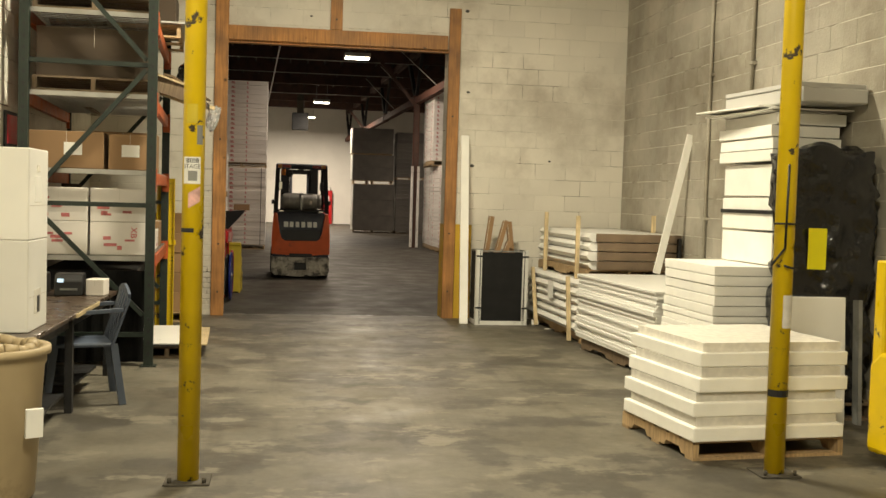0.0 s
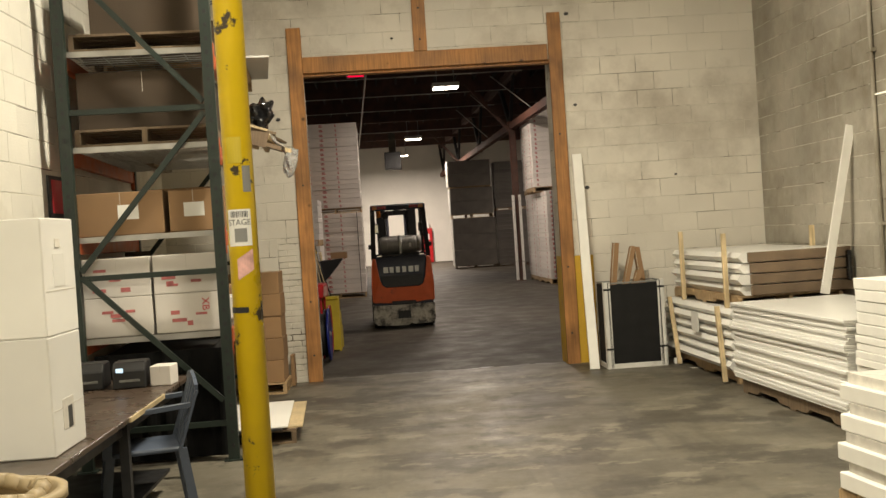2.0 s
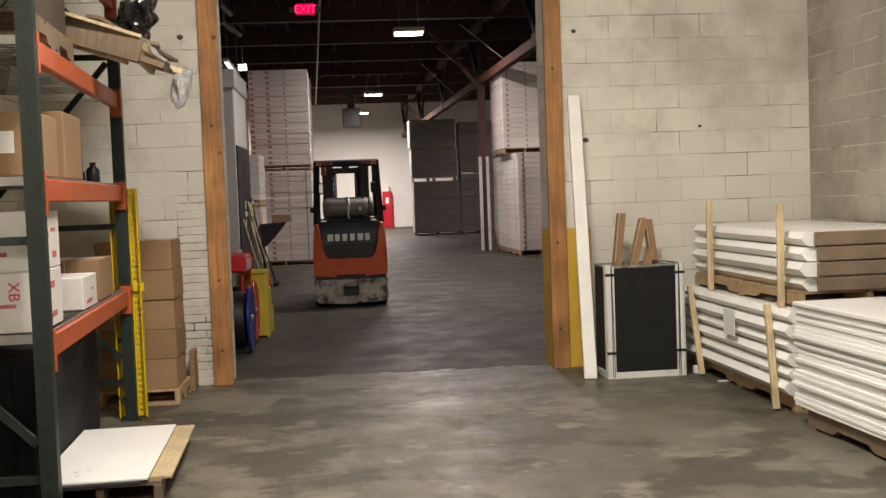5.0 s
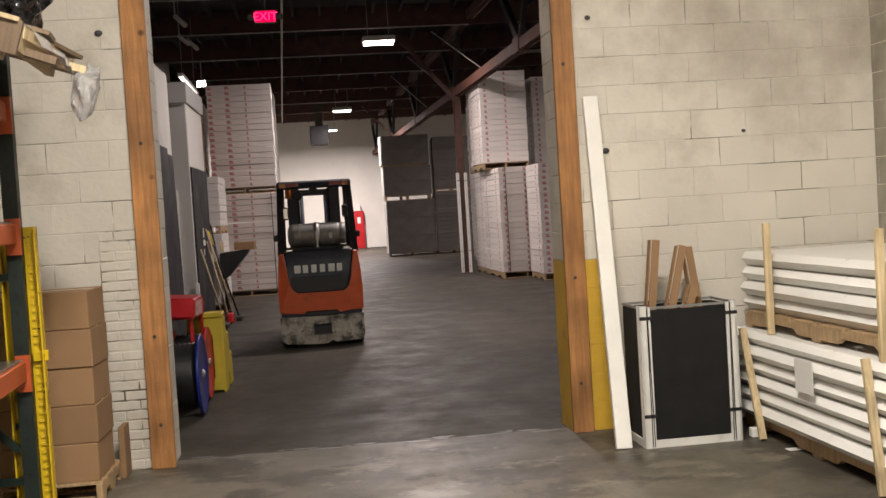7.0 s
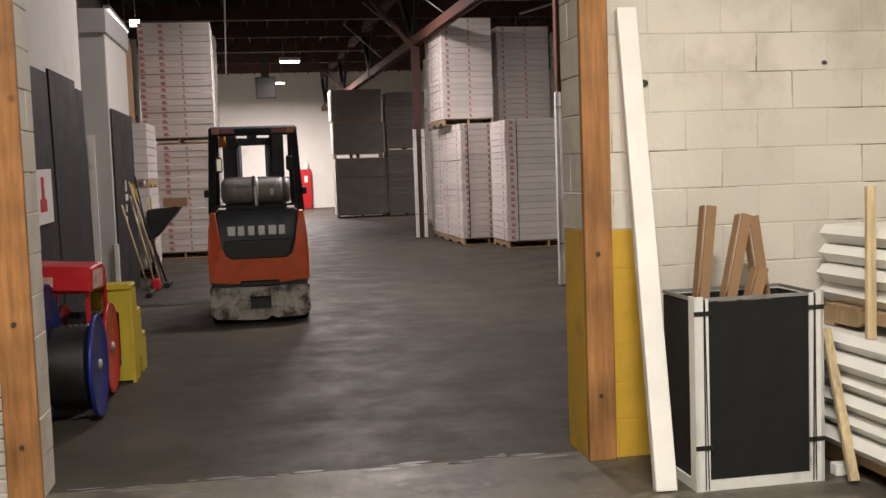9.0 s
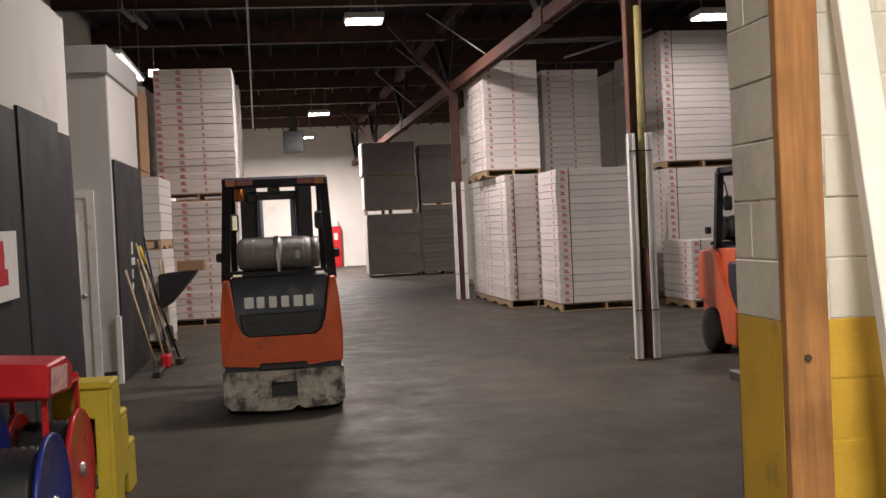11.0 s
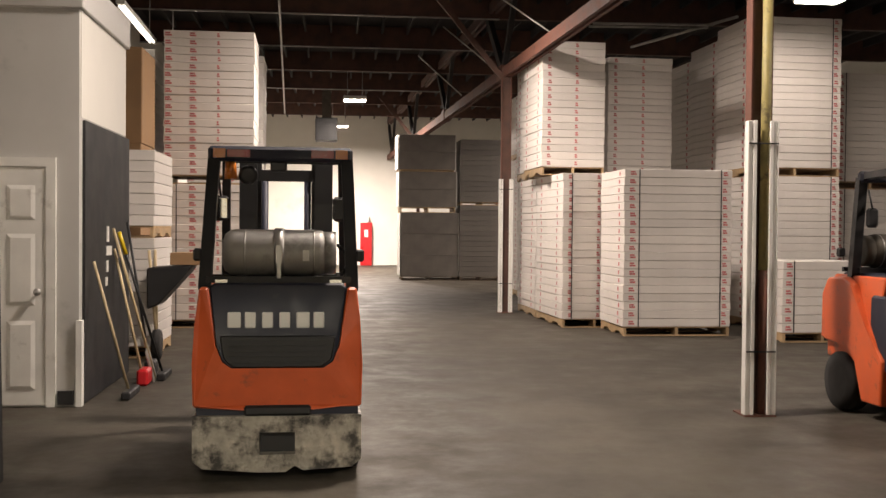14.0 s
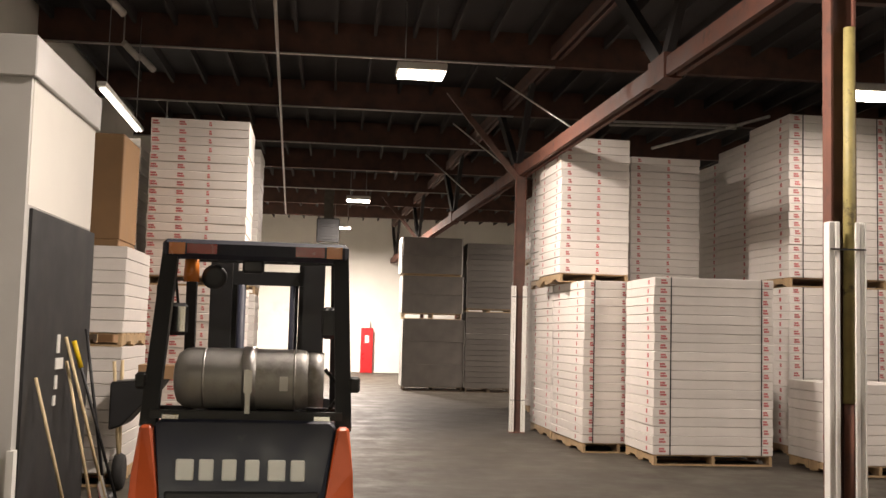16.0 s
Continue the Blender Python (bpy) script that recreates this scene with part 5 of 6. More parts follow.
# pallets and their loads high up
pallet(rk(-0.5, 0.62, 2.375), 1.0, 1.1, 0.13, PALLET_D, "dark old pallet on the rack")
# these high cartons are coloured dark for the shelf shade
printed_box(rk(-0.5, 0.62, 2.507), 0.95, 1.0, 0.42, "large carton on a pallet, darkened for shade", KRAFT_SHADE, None, 31, G)
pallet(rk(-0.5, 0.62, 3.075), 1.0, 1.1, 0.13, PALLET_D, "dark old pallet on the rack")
printed_box(rk(-0.45, 0.6, 3.207), 0.8, 0.95, 0.5, "brown carton on a pallet, darkened for shade", KRAFT_SHADE, None, 32, G)
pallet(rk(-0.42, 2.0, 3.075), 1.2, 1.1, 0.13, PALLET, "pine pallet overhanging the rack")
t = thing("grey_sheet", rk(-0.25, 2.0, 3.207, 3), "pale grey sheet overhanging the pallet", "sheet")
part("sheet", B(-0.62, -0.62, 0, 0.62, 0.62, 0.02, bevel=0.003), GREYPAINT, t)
printed_box(rk(-0.35, 2.0, 3.229), 0.95, 0.9, 0.35, "torn carton on a pallet, darkened for shade", KRAFT_SHADE, None, 33, G)
# broken skid with film hanging out over the aisle
t = thing("broken_skid", rk(-0.02, 2.0, 2.56, 0) @ pose(0, 0, 0, 0, 13), "broken wooden skid with torn film overhanging the rack", "skid")
for k, (a, b, w, h) in enumerate((((-0.9, -0.3, 0.14), (0.48, -0.22, -0.02), 0.11, 0.035), ((-0.9, 0.05, 0.15), (0.56, 0.12, 0.0), 0.12, 0.035), ((-0.9, 0.38, 0.16), (0.50, 0.42, 0.02), 0.10, 0.035), ((0.30, -0.35, 0.07), (0.38, 0.5, 0.08), 0.09, 0.05), ((-0.5, -0.35, 0.17), (-0.45, 0.5, 0.18), 0.09, 0.05), ((-0.85, -0.5, 0.20), (0.34, -0.40, 0.10), 0.26, 0.02), ((-0.85, -0.1, 0.22), (0.40, -0.02, 0.12), 0.24, 0.02), ((-0.8, -0.45, 0.08), (0.30, -0.46, -0.03), 0.03, 0.10), ((0.05, -0.5, 0.16), (0.45, 0.35, 0.09), 0.10, 0.02))):
    bm = bmesh.new()
    bar(bm, a, b, w, h)
    part("board", bm, PALEWOOD if k % 2 else PALLET_D, t)
part("support_block", B(-0.95, -0.3, -0.36, -0.6, 0.45, 0.13), PALLET_D, t)
part("side_board", B(-0.75, -0.52, -0.03, 0.36, -0.49, 0.12, m=pose(0, 0, 0, 0, 4)), PALLET_D, t)
part("front_board", B(0.30, -0.50, -0.02, 0.34, 0.48, 0.10), PALEWOOD, t)
bm = bmesh.new()
bmesh.ops.create_grid(bm, x_segments=12, y_segments=12, size=0.5)
r = random.Random(9)
for v in bm.verts:
    u, w = v.co.x, v.co.y
    v.co = Vector((0.18 + u * 0.66, 0.15 + w * 0.75, 0.19 - 0.10 * (u + 0.5) - 0.35 * max(0, u - 0.22) + r.uniform(-0.03, 0.03)))
film = part("film", bm, WRAP, t, "torn clear stretch film")
bm = bmesh.new()
bmesh.ops.create_icosphere(bm, subdivisions=3, radius=0.075)
for v in bm.verts:
    v.co = Vector((v.co.x * 0.9, v.co.y, v.co.z * 1.7)) * (1 + 0.45 * noise.noise(v.co * 22)) + Vector((0.58, 0.1, -0.1))
part("film_tail", bm, WRAP, t, "crumpled film hanging down")
bm = bmesh.new()
bmesh.ops.create_icosphere(bm, subdivisions=4, radius=0.13)
for v in bm.verts:
    v.co = Vector((v.co.x * 0.9, v.co.y * 1.5, v.co.z * 1.1)) * (1 + 0.6 * noise.noise(v.co * 14)) + Vector((0.24, 0.0, 0.27))
part("black_film", bm, FILM, t, "crumpled black film")
# wavy black sheet across the lowest bay, a long black box behind it
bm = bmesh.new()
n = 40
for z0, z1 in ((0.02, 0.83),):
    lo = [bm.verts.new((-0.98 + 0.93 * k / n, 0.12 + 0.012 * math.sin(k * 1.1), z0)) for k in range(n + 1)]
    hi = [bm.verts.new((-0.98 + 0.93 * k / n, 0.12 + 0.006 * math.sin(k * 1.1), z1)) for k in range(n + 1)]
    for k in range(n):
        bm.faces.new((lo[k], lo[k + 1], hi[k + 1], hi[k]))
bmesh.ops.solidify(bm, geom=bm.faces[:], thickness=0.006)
part("drop_cloth", bm, FLATBLACK, rack, "wavy black sheet closing the lowest bay")
t = thing("black_box", rk(-0.52, 1.5, 0), "large black rimmed box under the rack", "tote")
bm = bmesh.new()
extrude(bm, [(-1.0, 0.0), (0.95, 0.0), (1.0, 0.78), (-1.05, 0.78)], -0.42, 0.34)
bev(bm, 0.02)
part("body", bm, FLATBLACK, t)
part("rim", B(-0.45, -1.08, 0.74, 0.37, 1.03, 0.8, bevel=0.01), FLATBLACK, t)

# low pallet of sheets in front of the rack
pallet(pose(-0.45, 10.35, 0, 0, 0, 4), 0.62, 1.25, 0.11, PALLET_D, "old dark pallet by the rack")
t = thing("sheet_pile", pose(-0.45, 10.35, 0.11, 0, 0, 3), "white laminate sheets over brown board", "sheets")
part("brown_board", B(-0.30, -0.55, 0, 0.37, 0.72, 0.012), PALEWOOD, t, "brown fibreboard sheet")
part("grey_board", B(-0.31, -0.70, 0.013, 0.22, 0.60, 0.026), BLACKBOARD, t, "dark backed sheet")
part("white_sheet", B(-0.31, -0.66, 0.027, 0.26, 0.66, 0.036), SHEET, t, "white laminate sheet")

# brown cartons beside the doorway
pallet(pose(-0.75, 12.78, 0), 0.62, 0.62, 0.12, PALLET, "pine pallet under brown cartons", boards=4)
for k in range(5):
    printed_box(pose(-0.75 + 0.008 * (k % 2), 12.74 + 0.006 * (k % 3), 0.12 + 0.232 * k), 0.58, 0.46, 0.23, "plain brown carton in a tall pile", KRAFT, None, k, "brown carton pile")
tagged(part("cardboard_flat", B(-0.44, 13.02, 0, -0.40, 13.2, 0.34, bevel=0.004), KRAFT), "folded brown cardboard standing by the cartons", "cardboard")

# ---- packing table ----
DESKP = pose(-1.15, 7.3, -0.055)
t = thing("packing_table", DESKP, "dark brown laminate packing table", "table")
part("tabletop", B(-0.5, -1.65, 0.72, 0.42, 1.65, 0.75, bevel=0.004), DESK, t)
part("edge_strip", B(0.42, -0.1, 0.722, 0.432, 0.75, 0.748), PALEWOOD, t, "worn pale edge")
for x in (-0.44, 0.36):
    for y in (-1.5, 0.0, 1.5):
        part("leg", B(x - 0.025, y - 0.025, 0.055, x + 0.025, y + 0.025, 0.72), BLACK, t)
part("apron", B(0.34, -1.6, 0.64, 0.36, 1.6, 0.72), BLACK, t)
for y in (-0.35, 0.85):
    part("shelf", B(-0.44, y - 0.5, 0.18, 0.34, y + 0.3, 0.2), BLACK, t)

for k in range(2):
    t = thing("white_carton", DESKP @ pose(0.05, -0.88, 0.751 + 0.537 * k), "tall white carton stacked on the packing table", "carton", "white cartons on the table")
    part("body", B(-0.33, -0.24, 0, 0.30, 0.23, 0.535, bevel=0.006), SHEET, t)
    part("flap_edge", B(0.3, -0.22, 0.20, 0.3015, 0.21, 0.203), SHEET_EDGE, t)
    part("label_sheet", B(0.30, -0.10, 0.22 if k else 0.1, 0.302, 0.06, 0.37 if k else 0.24), PAPER if k else SHEET_EDGE, t, "taped paper")
    if not k:
        part("print_mark", B(0.301, -0.03, 0.1, 0.3035, 0.03, 0.2), BLACKINK, t, "black handling mark")
    else:
        part("print_mark", B(0.301, -0.06, 0.40, 0.3035, 0.01, 0.44), SHEET_EDGE, t, "grey handling mark")

for k, (x, y) in enumerate(((-0.16, 1.25), (0.12, 1.22))):
    t = thing("label_printer", DESKP @ pose(x, y, 0.751, 0, 0, 4), "black label printer with a lit display", "printer", "label printers")
    bm = bmesh.new()
    extrude(bm, [(-0.13, 0), (0.13, 0), (0.13, 0.15), (0.1, 0.17), (-0.08, 0.17), (-0.13, 0.12)], -0.105, 0.105)
    bev(bm, 0.008)
    part("body", bm, BLACK, t)
    part("display", B(-0.08, -0.136, 0.108, -0.035, -0.128, 0.135), SCREEN, t, "lit blue-white display")
    part("slot", B(-0.06, -0.137, 0.045, 0.07, -0.128, 0.06), GREYTOP, t)
t = printed_box(DESKP @ pose(0.33, 1.22, 0.751, 0, 0, -6), 0.14, 0.16, 0.13, "small open tan carton on the table", CARTON, None, 5)

t = thing("plastic_armchair", pose(-0.80, 7.78, 0, 0, 0, -74), "blue-grey plastic garden armchair at the table", "chair")
bm = bmesh.new()
box(bm, -0.22, -0.22, 0.41, 0.22, 0.2, 0.44)
bev(bm, 0.012, 2)
part("seat", bm, BLUEPL, t)
for sx in (-1, 1):
    for sy in (-1, 1):
        bm = bmesh.new()
        bar(bm, (sx * 0.27, sy * 0.26, 0), (sx * 0.23, sy * 0.2, 0.43), 0.045, 0.05, up=(0, 1, 0))
        part("leg", bm, BLUEPL, t)
    bm = bmesh.new()
    bar(bm, (sx * 0.25, -0.22, 0.42), (sx * 0.27, -0.2, 0.64), 0.035, 0.05, up=(0, 1, 0))
    bar(bm, (sx * 0.275, -0.25, 0.65), (sx * 0.245, 0.26, 0.68), 0.055, 0.025)
    part("armrest", bm, BLUEPL, t)
for k in range(7):
    x = -0.24 + 0.08 * k
    bm = bmesh.new()
    bar(bm, (x, 0.19, 0.43), (x * 1.05, 0.30, 0.82 - 0.12 * (x / 0.24) ** 2 * 0.5), 0.045, 0.016, up=(0, 1, 0))
    part("back_slat", bm, BLUEPL, t)
bm = bmesh.new()
for k in range(6):
    x0, x1 = -0.25 + 0.083 * k, -0.25 + 0.083 * (k + 1)
    bar(bm, (x0, 0.30, 0.82 - 0.9 * x0 * x0), (x1, 0.30, 0.82 - 0.9 * x1 * x1), 0.02, 0.06)
part("top_rail", bm, BLUEPL, t)

t = thing("waste_bin", pose(-0.78, 5.25, 0), "round beige plastic waste bin", "bin")
bm = bmesh.new()
lathe(bm, [(0.22, 0), (0.235, 0.02), (0.275, 0.66), (0.285, 0.68), (0.285, 0.72), (0.305, 0.725), (0.305, 0.76), (0.27, 0.76), (0.262, 0.7), (0.225, 0.04), (0, 0.04)], 30)
part("body", bm, BEIGE, t)
bm = bmesh.new()
for k in range(11):
    a0, a1 = math.pi * k / 11 - 1.2, math.pi * (k + 1) / 11 - 1.2
    rod(bm, (-0.02 + 0.24 * math.cos(a0), 0.22 * math.sin(a0), 0.755 + 0.012 * math.sin(5 * a0)), (-0.02 + 0.24 * math.cos(a1), 0.22 * math.sin(a1), 0.755 + 0.012 * math.sin(5 * a1)), 0.03, 6)
part("liner", bm, BEIGE, t, "crumpled bin liner")
part("sticker", B(0.12, -0.262, 0.36, 0.2, -0.24, 0.5, m=pose(0, 0, 0, 4, 0, 28)), PAPER, t, "peeling white sticker")
for s in (-1, 1):
    bm = bmesh.new()
    box(bm, -0.06, -0.015, 0.56, 0.06, 0.015, 0.6)
    bmesh.ops.transform(bm, matrix=pose(0.0, s * 0.29, 0), verts=bm.verts[:])
    part("handle", bm, BLACK, t)

t = thing("safety_sign", pose(LEFT_X + 0.016, 9.49, 1.87, 0, 0, 90), "red safety board in a black frame", "sign")
part("frame", B(-0.20, -0.004, 0, 0.20, 0.012, 0.32), BLACK, t)
part("face", B(-0.14, -0.008, 0.04, 0.18, -0.004, 0.29), REDSIGN, t)
t = thing("clipboard", pose(LEFT_X + 0.016, 9.64, 1.40, 0, 0, 90), "papers and a red folder on the wall", "clipboard")
part("folder", B(-0.16, -0.004, 0.2, 0.12, 0.012, 0.46), REDSIGN, t)
part("paper", B(-0.1, -0.012, 0.0, 0.14, -0.005, 0.3), PAPER, t)
part("holder", B(-0.18, -0.002, -0.14, 0.16, 0.012, 0.0), BLACK, t)


# ---- right side of the front hall ----
def sheet_stack(m, w, d, n, th, label, seed, slip=0.012, mat_top=None, steps=None):
    """A pile of panels; x from 0 to w, y from 0 to d."""
    t = thing("panel_stack", m, label, "panel stack", "panel stacks")
    r = random.Random(seed)
    me = mesh_of(B(0, 0, 0, w, d, th * 0.93, bevel=min(0.004, th * 0.12)), mat_top or FOAM)
    if steps:
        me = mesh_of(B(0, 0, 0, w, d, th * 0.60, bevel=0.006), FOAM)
        # set-back grey filler, its colour holding the shade of the gaps between panels
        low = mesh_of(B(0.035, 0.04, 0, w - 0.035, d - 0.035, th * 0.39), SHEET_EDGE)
    for k in range(n):
        dx, dy = r.uniform(-slip, slip), r.uniform(-slip, slip)
        if steps:
            dx, dy = dx + steps[k][0], dy + steps[k][1]
            part("recessed_panel", low, None, t, "grey filler for the shaded gap between panels", pose(dx, dy, k * th + th * 0.60))
        part("panel", me, None, t, "", pose(dx, dy, k * th, 0, 0, r.uniform(-0.35, 0.35)))
    return t


# door-sized bundles by the corner
P1 = pose(3.86, 10.98, 0, 0, 0, 1.5)


def bundle(m, w, d, n, th, label, seed, wrapped):
    """Panels with sloped lips; long edges at x=0 show as ridges."""
    t = thing("panel_bundle", m, label, "panel bundle", "panel bundles")
    bm = bmesh.new()
    vs = [(0.0, 0.5), (0.05, 0.0), (w - 0.05, 0.0), (w, 0.5), (w - 0.03, 0.93), (0.035, 0.93)]
    a = [bm.verts.new((x, 0, z * th)) for x, z in vs]
    b = [bm.verts.new((x, d, z * th)) for x, z in vs]
    for k in range(6):
        bm.faces.new((a[k], a[(k + 1) % 6], b[(k + 1) % 6], b[k]))
    bm.faces.new(a[::-1])
    bm.faces.new(b)
    me = mesh_of(bm, SHEET)
    r = random.Random(seed)
    for k in range(n):
        part("panel", me, None, t, "", pose(r.uniform(-0.018, 0.018), r.uniform(-0.03, 0.01), k * th))
    if wrapped:
        me = mesh_of(B(0.10, -0.035, 0.004, w + 0.02, -0.004, th - 0.006, bevel=0.006), KRAFT_W)
        for k in range(n):
            part("end_wrap", me, None, t, "brown paper wrapped end", pose(r.uniform(-0.02, 0.02), -0.03, k * th))
    return t


pallet(P1 @ pose(0.52, 1.0, 0), 1.0, 2.0, 0.12, PALLET, "pine pallet under white panels")
bundle(P1 @ pose(-0.06, 0.0, 0.12), 1.08, 2.06, 6, 0.097, "bundle of white ridged panels with wooden battens", 1, False)
pallet(P1 @ pose(0.55, 1.0, 0.702), 1.0, 2.0, 0.11, PALLET, "pine pallet between panel bundles")
bundle(P1 @ pose(0.06, 0.02, 0.812), 1.06, 2.06, 4, 0.102, "upper bundle of white panels with brown wrapped ends", 2, True)
for k, (y, z0, z1, lean) in enumerate(((0.18, 0.70, 1.40, 0), (1.5, 0.70, 1.42, 0), (0.15, 0.02, 0.72, 0.06), (1.62, 0.02, 0.72, 0.12))):
    bm = bmesh.new()
    bar(bm, (-0.09 if z0 < 0.5 else 0.0, y - lean, z0), (-0.09 if z0 < 0.5 else 0.0, y + lean, z1), 0.022, 0.046, up=(1, 0, 0))
    ob = part("wooden_batten", bm, PALEWOOD)
    ob.matrix_basis = P1
    tagged(ob, "pale upright wooden batten strapped to the panels", "batten", "battens")
bm = bmesh.new()
bar(bm, (1.0, 0.5, 1.22), (1.0, 0.5, 1.42), 0.022, 0.05)
ob = part("wooden_batten", bm, PALEWOOD)
ob.matrix_basis = P1
tagged(ob, "pale wooden batten behind the panels", "batten", "battens")
tagged(part("shipping_label", B(-0.088, 0.8, 0.42, -0.084, 1.02, 0.62, m=P1), PAPER), "white label on the panel bundle", "label")
tagged(part("black_roll", B(1.07, -0.1, 0.9, 1.11, 0.2, 1.18, bevel=0.01, m=P1), FILM), "black film end hanging by the wall", "film")

# thin sheets, then taller piles towards the camera
P2 = pose(3.88, 8.55, 0, 0, 0, 3.2)
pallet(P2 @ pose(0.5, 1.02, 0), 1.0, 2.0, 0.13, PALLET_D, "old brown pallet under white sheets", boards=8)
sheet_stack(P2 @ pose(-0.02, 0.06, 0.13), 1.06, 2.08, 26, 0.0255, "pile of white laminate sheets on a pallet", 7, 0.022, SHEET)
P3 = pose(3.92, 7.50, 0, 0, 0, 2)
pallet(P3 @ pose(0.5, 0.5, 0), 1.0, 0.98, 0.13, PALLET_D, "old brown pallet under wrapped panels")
sheet_stack(P3 @ pose(0, 0, 0.13), 1.04, 1.0, 11, 0.052, "white panels wrapped on a pallet", 8, 0.01)
sheet_stack(P3 @ pose(0.0, 0.02, 0.705), 1.04, 0.98, 5, 0.078, "grey-white foam panels on top of the pile", 9, 0.012)
sheet_stack(P3 @ pose(0.50, 0.08, 1.098), 0.54, 0.88, 3, 0.272, "tall pile of white foam blocks", 10, 0.004)
sheet_stack(P3 @ pose(0.46, 0.05, 1.916), 0.58, 0.92, 4, 0.095, "offset white foam panels on top", 11, 0.03)
tagged(part("black_strap", B(0.48, 0.06, 1.50, 1.06, 0.97, 1.53, m=P3), BLACK), "black strap round the foam blocks", "strap")
for k, (dx, dy, rz, wd) in enumerate(((-0.05, 0.04, 4, 0.66), (0.0, 0.0, -3, 0.70), (-0.08, 0.06, 7, 0.62))):
    t = thing("top_sheet", P3 @ pose(0.42 + dx, 0.02 + dy, 2.298 + 0.016 * k, 0, 0, rz), "thin white sheet overhanging the foam pile", "sheet", "sheets on the foam pile")
    part("sheet", B(0, 0, 0, wd, 0.92, 0.012, bevel=0.002), FOAM, t)
t = thing("grey_slab", P3 @ pose(0.50, -0.28, 2.348, 0, 0, 2), "thick grey foam slab lying over the pile", "slab")
part("slab", B(0, 0, 0, 0.56, 1.2, 0.115, bevel=0.012), GREYPAINT, t)
part("slab_sheet", B(-0.01, 0.02, 0.116, 0.55, 1.18, 0.15, bevel=0.004), GREYPAINT, t)
t = thing("leaning_board", look((4.66, 10.83, 0.797), (5.0, 10.86, 2.32)) @ pose(0, 0, 0, 0, 0, 0), "white board leaning on the block wall", "board")
part("board", B(-0.012, -0.04, -1.56, 0.012, 0.04, 0.0), FOAM, t)
PA = pose(3.13, 5.86, 0, 0, 0, 7)
pallet(PA @ pose(0.53, 0.5, 0), 1.05, 1.0, 0.12, PALLET, "pine pallet under thick white panels")
sheet_stack(PA @ pose(0.03, 0.02, 0.12), 1.05, 0.98, 4, 0.146, "loose thick white foam panels on a pallet", 12, 0.012, None, ((-0.04, -0.05), (-0.02, 0.0), (0.015, -0.005), (0.05, 0.07)))
t = thing("upright_panel", pose(4.18, 6.86, 0, -4), "white laminate panel standing behind the pile", "panel")
part("panel", B(-0.06, 0, 0, 0.50, 0.03, 0.92, bevel=0.004), SHEET, t)
part("metal_edge", B(0.59, -0.02, 0, 0.62, 0.06, 0.90), GREYTOP, t)
# yellow lift truck parked against the wall
t = thing("pallet_stacker", pose(4.24, 5.28, 0, 0, 0, 4), "yellow hand pallet stacker parked by the panels", "pallet stacker")
bm = bmesh.new()
extrude(bm, [(0.0, 0.09), (0.50, 0.09), (0.50, 0.62), (0.40, 0.70), (0.16, 0.70), (0.06, 0.55)], 0.0, 0.52)
bev(bm, 0.025, 2)
part("body", bm, YELLOW, t)
part("panel", B(0.06, 0.012, 0.20, 0.46, 0.05, 0.48, bevel=0.008, m=pose(0, 0, 0, -6)), BLACK, t, "black front panel")
for x in (0.06, 0.46):
    part("mast_rail", B(x - 0.045, 0.40, 0.08, x + 0.045, 0.50, 1.25, bevel=0.01), YELLOW, t, "yellow mast rail")
    bm = bmesh.new()
    lathe(bm, [(0.03, -0.035), (0.085, -0.035), (0.09, 0), (0.085, 0.035), (0.03, 0.035)], 18, 0, (x, 0.12, 0.09), "X")
    part("wheel", bm, RUBBER, t)
part("mast_crossbar", B(0.105, 0.41, 1.16, 0.415, 0.49, 1.24, bevel=0.006), YELLOW, t)
bm = bmesh.new()
rod(bm, (0.26, 0.20, 0.69), (0.26, 0.02, 1.12), 0.018, 10)
rod(bm, (0.14, 0.02, 1.12), (0.38, 0.02, 1.12), 0.016, 10)
part("tiller", bm, BLACK, t)
# black wrapped load
pallet(pose(4.68, 7.26, 0), 0.62, 0.52, 0.13, PALLET_D, "old pallet under a black wrapped load")
t = thing("wrapped_load", pose(4.64, 7.27, 0.13, 0, 0, -9), "tall load in shiny black stretch film", "wrapped load")
bm = bmesh.new()
box(bm, -0.31, -0.22, 0, 0.31, 0.22, 1.86)
bmesh.ops.subdivide_edges(bm, edges=bm.edges[:], cuts=44, use_grid_fill=True)
for v in bm.verts:
    p = v.co
    out = Vector((p.x, p.y, 0)).normalized()
    pull = abs(noise.noise(Vector((p.x * 3 + p.z * 1.2, p.y * 3, p.z * 7.0))))
    crease = abs(noise.noise(Vector((p.x * 6, p.y * 6 - p.z * 3, p.z * 19.0))))
    top = 0.10 * max(0.0, p.z - 1.75) / 0.11 * noise.noise(Vector((p.x * 4, p.y * 4, 2.0)))
    v.co = p + out * (0.035 * noise.noise(p * 3.1) - 0.10 * pull - 0.045 * crease + 0.035) + Vector((0, 0, top))
for face in bm.faces:
    face.smooth = True
part("film", bm, FILM, t)
part("label_sheet", B(-0.17, -0.268, 0.98, -0.04, -0.258, 1.28), HIVIS, t, "bright yellow label")
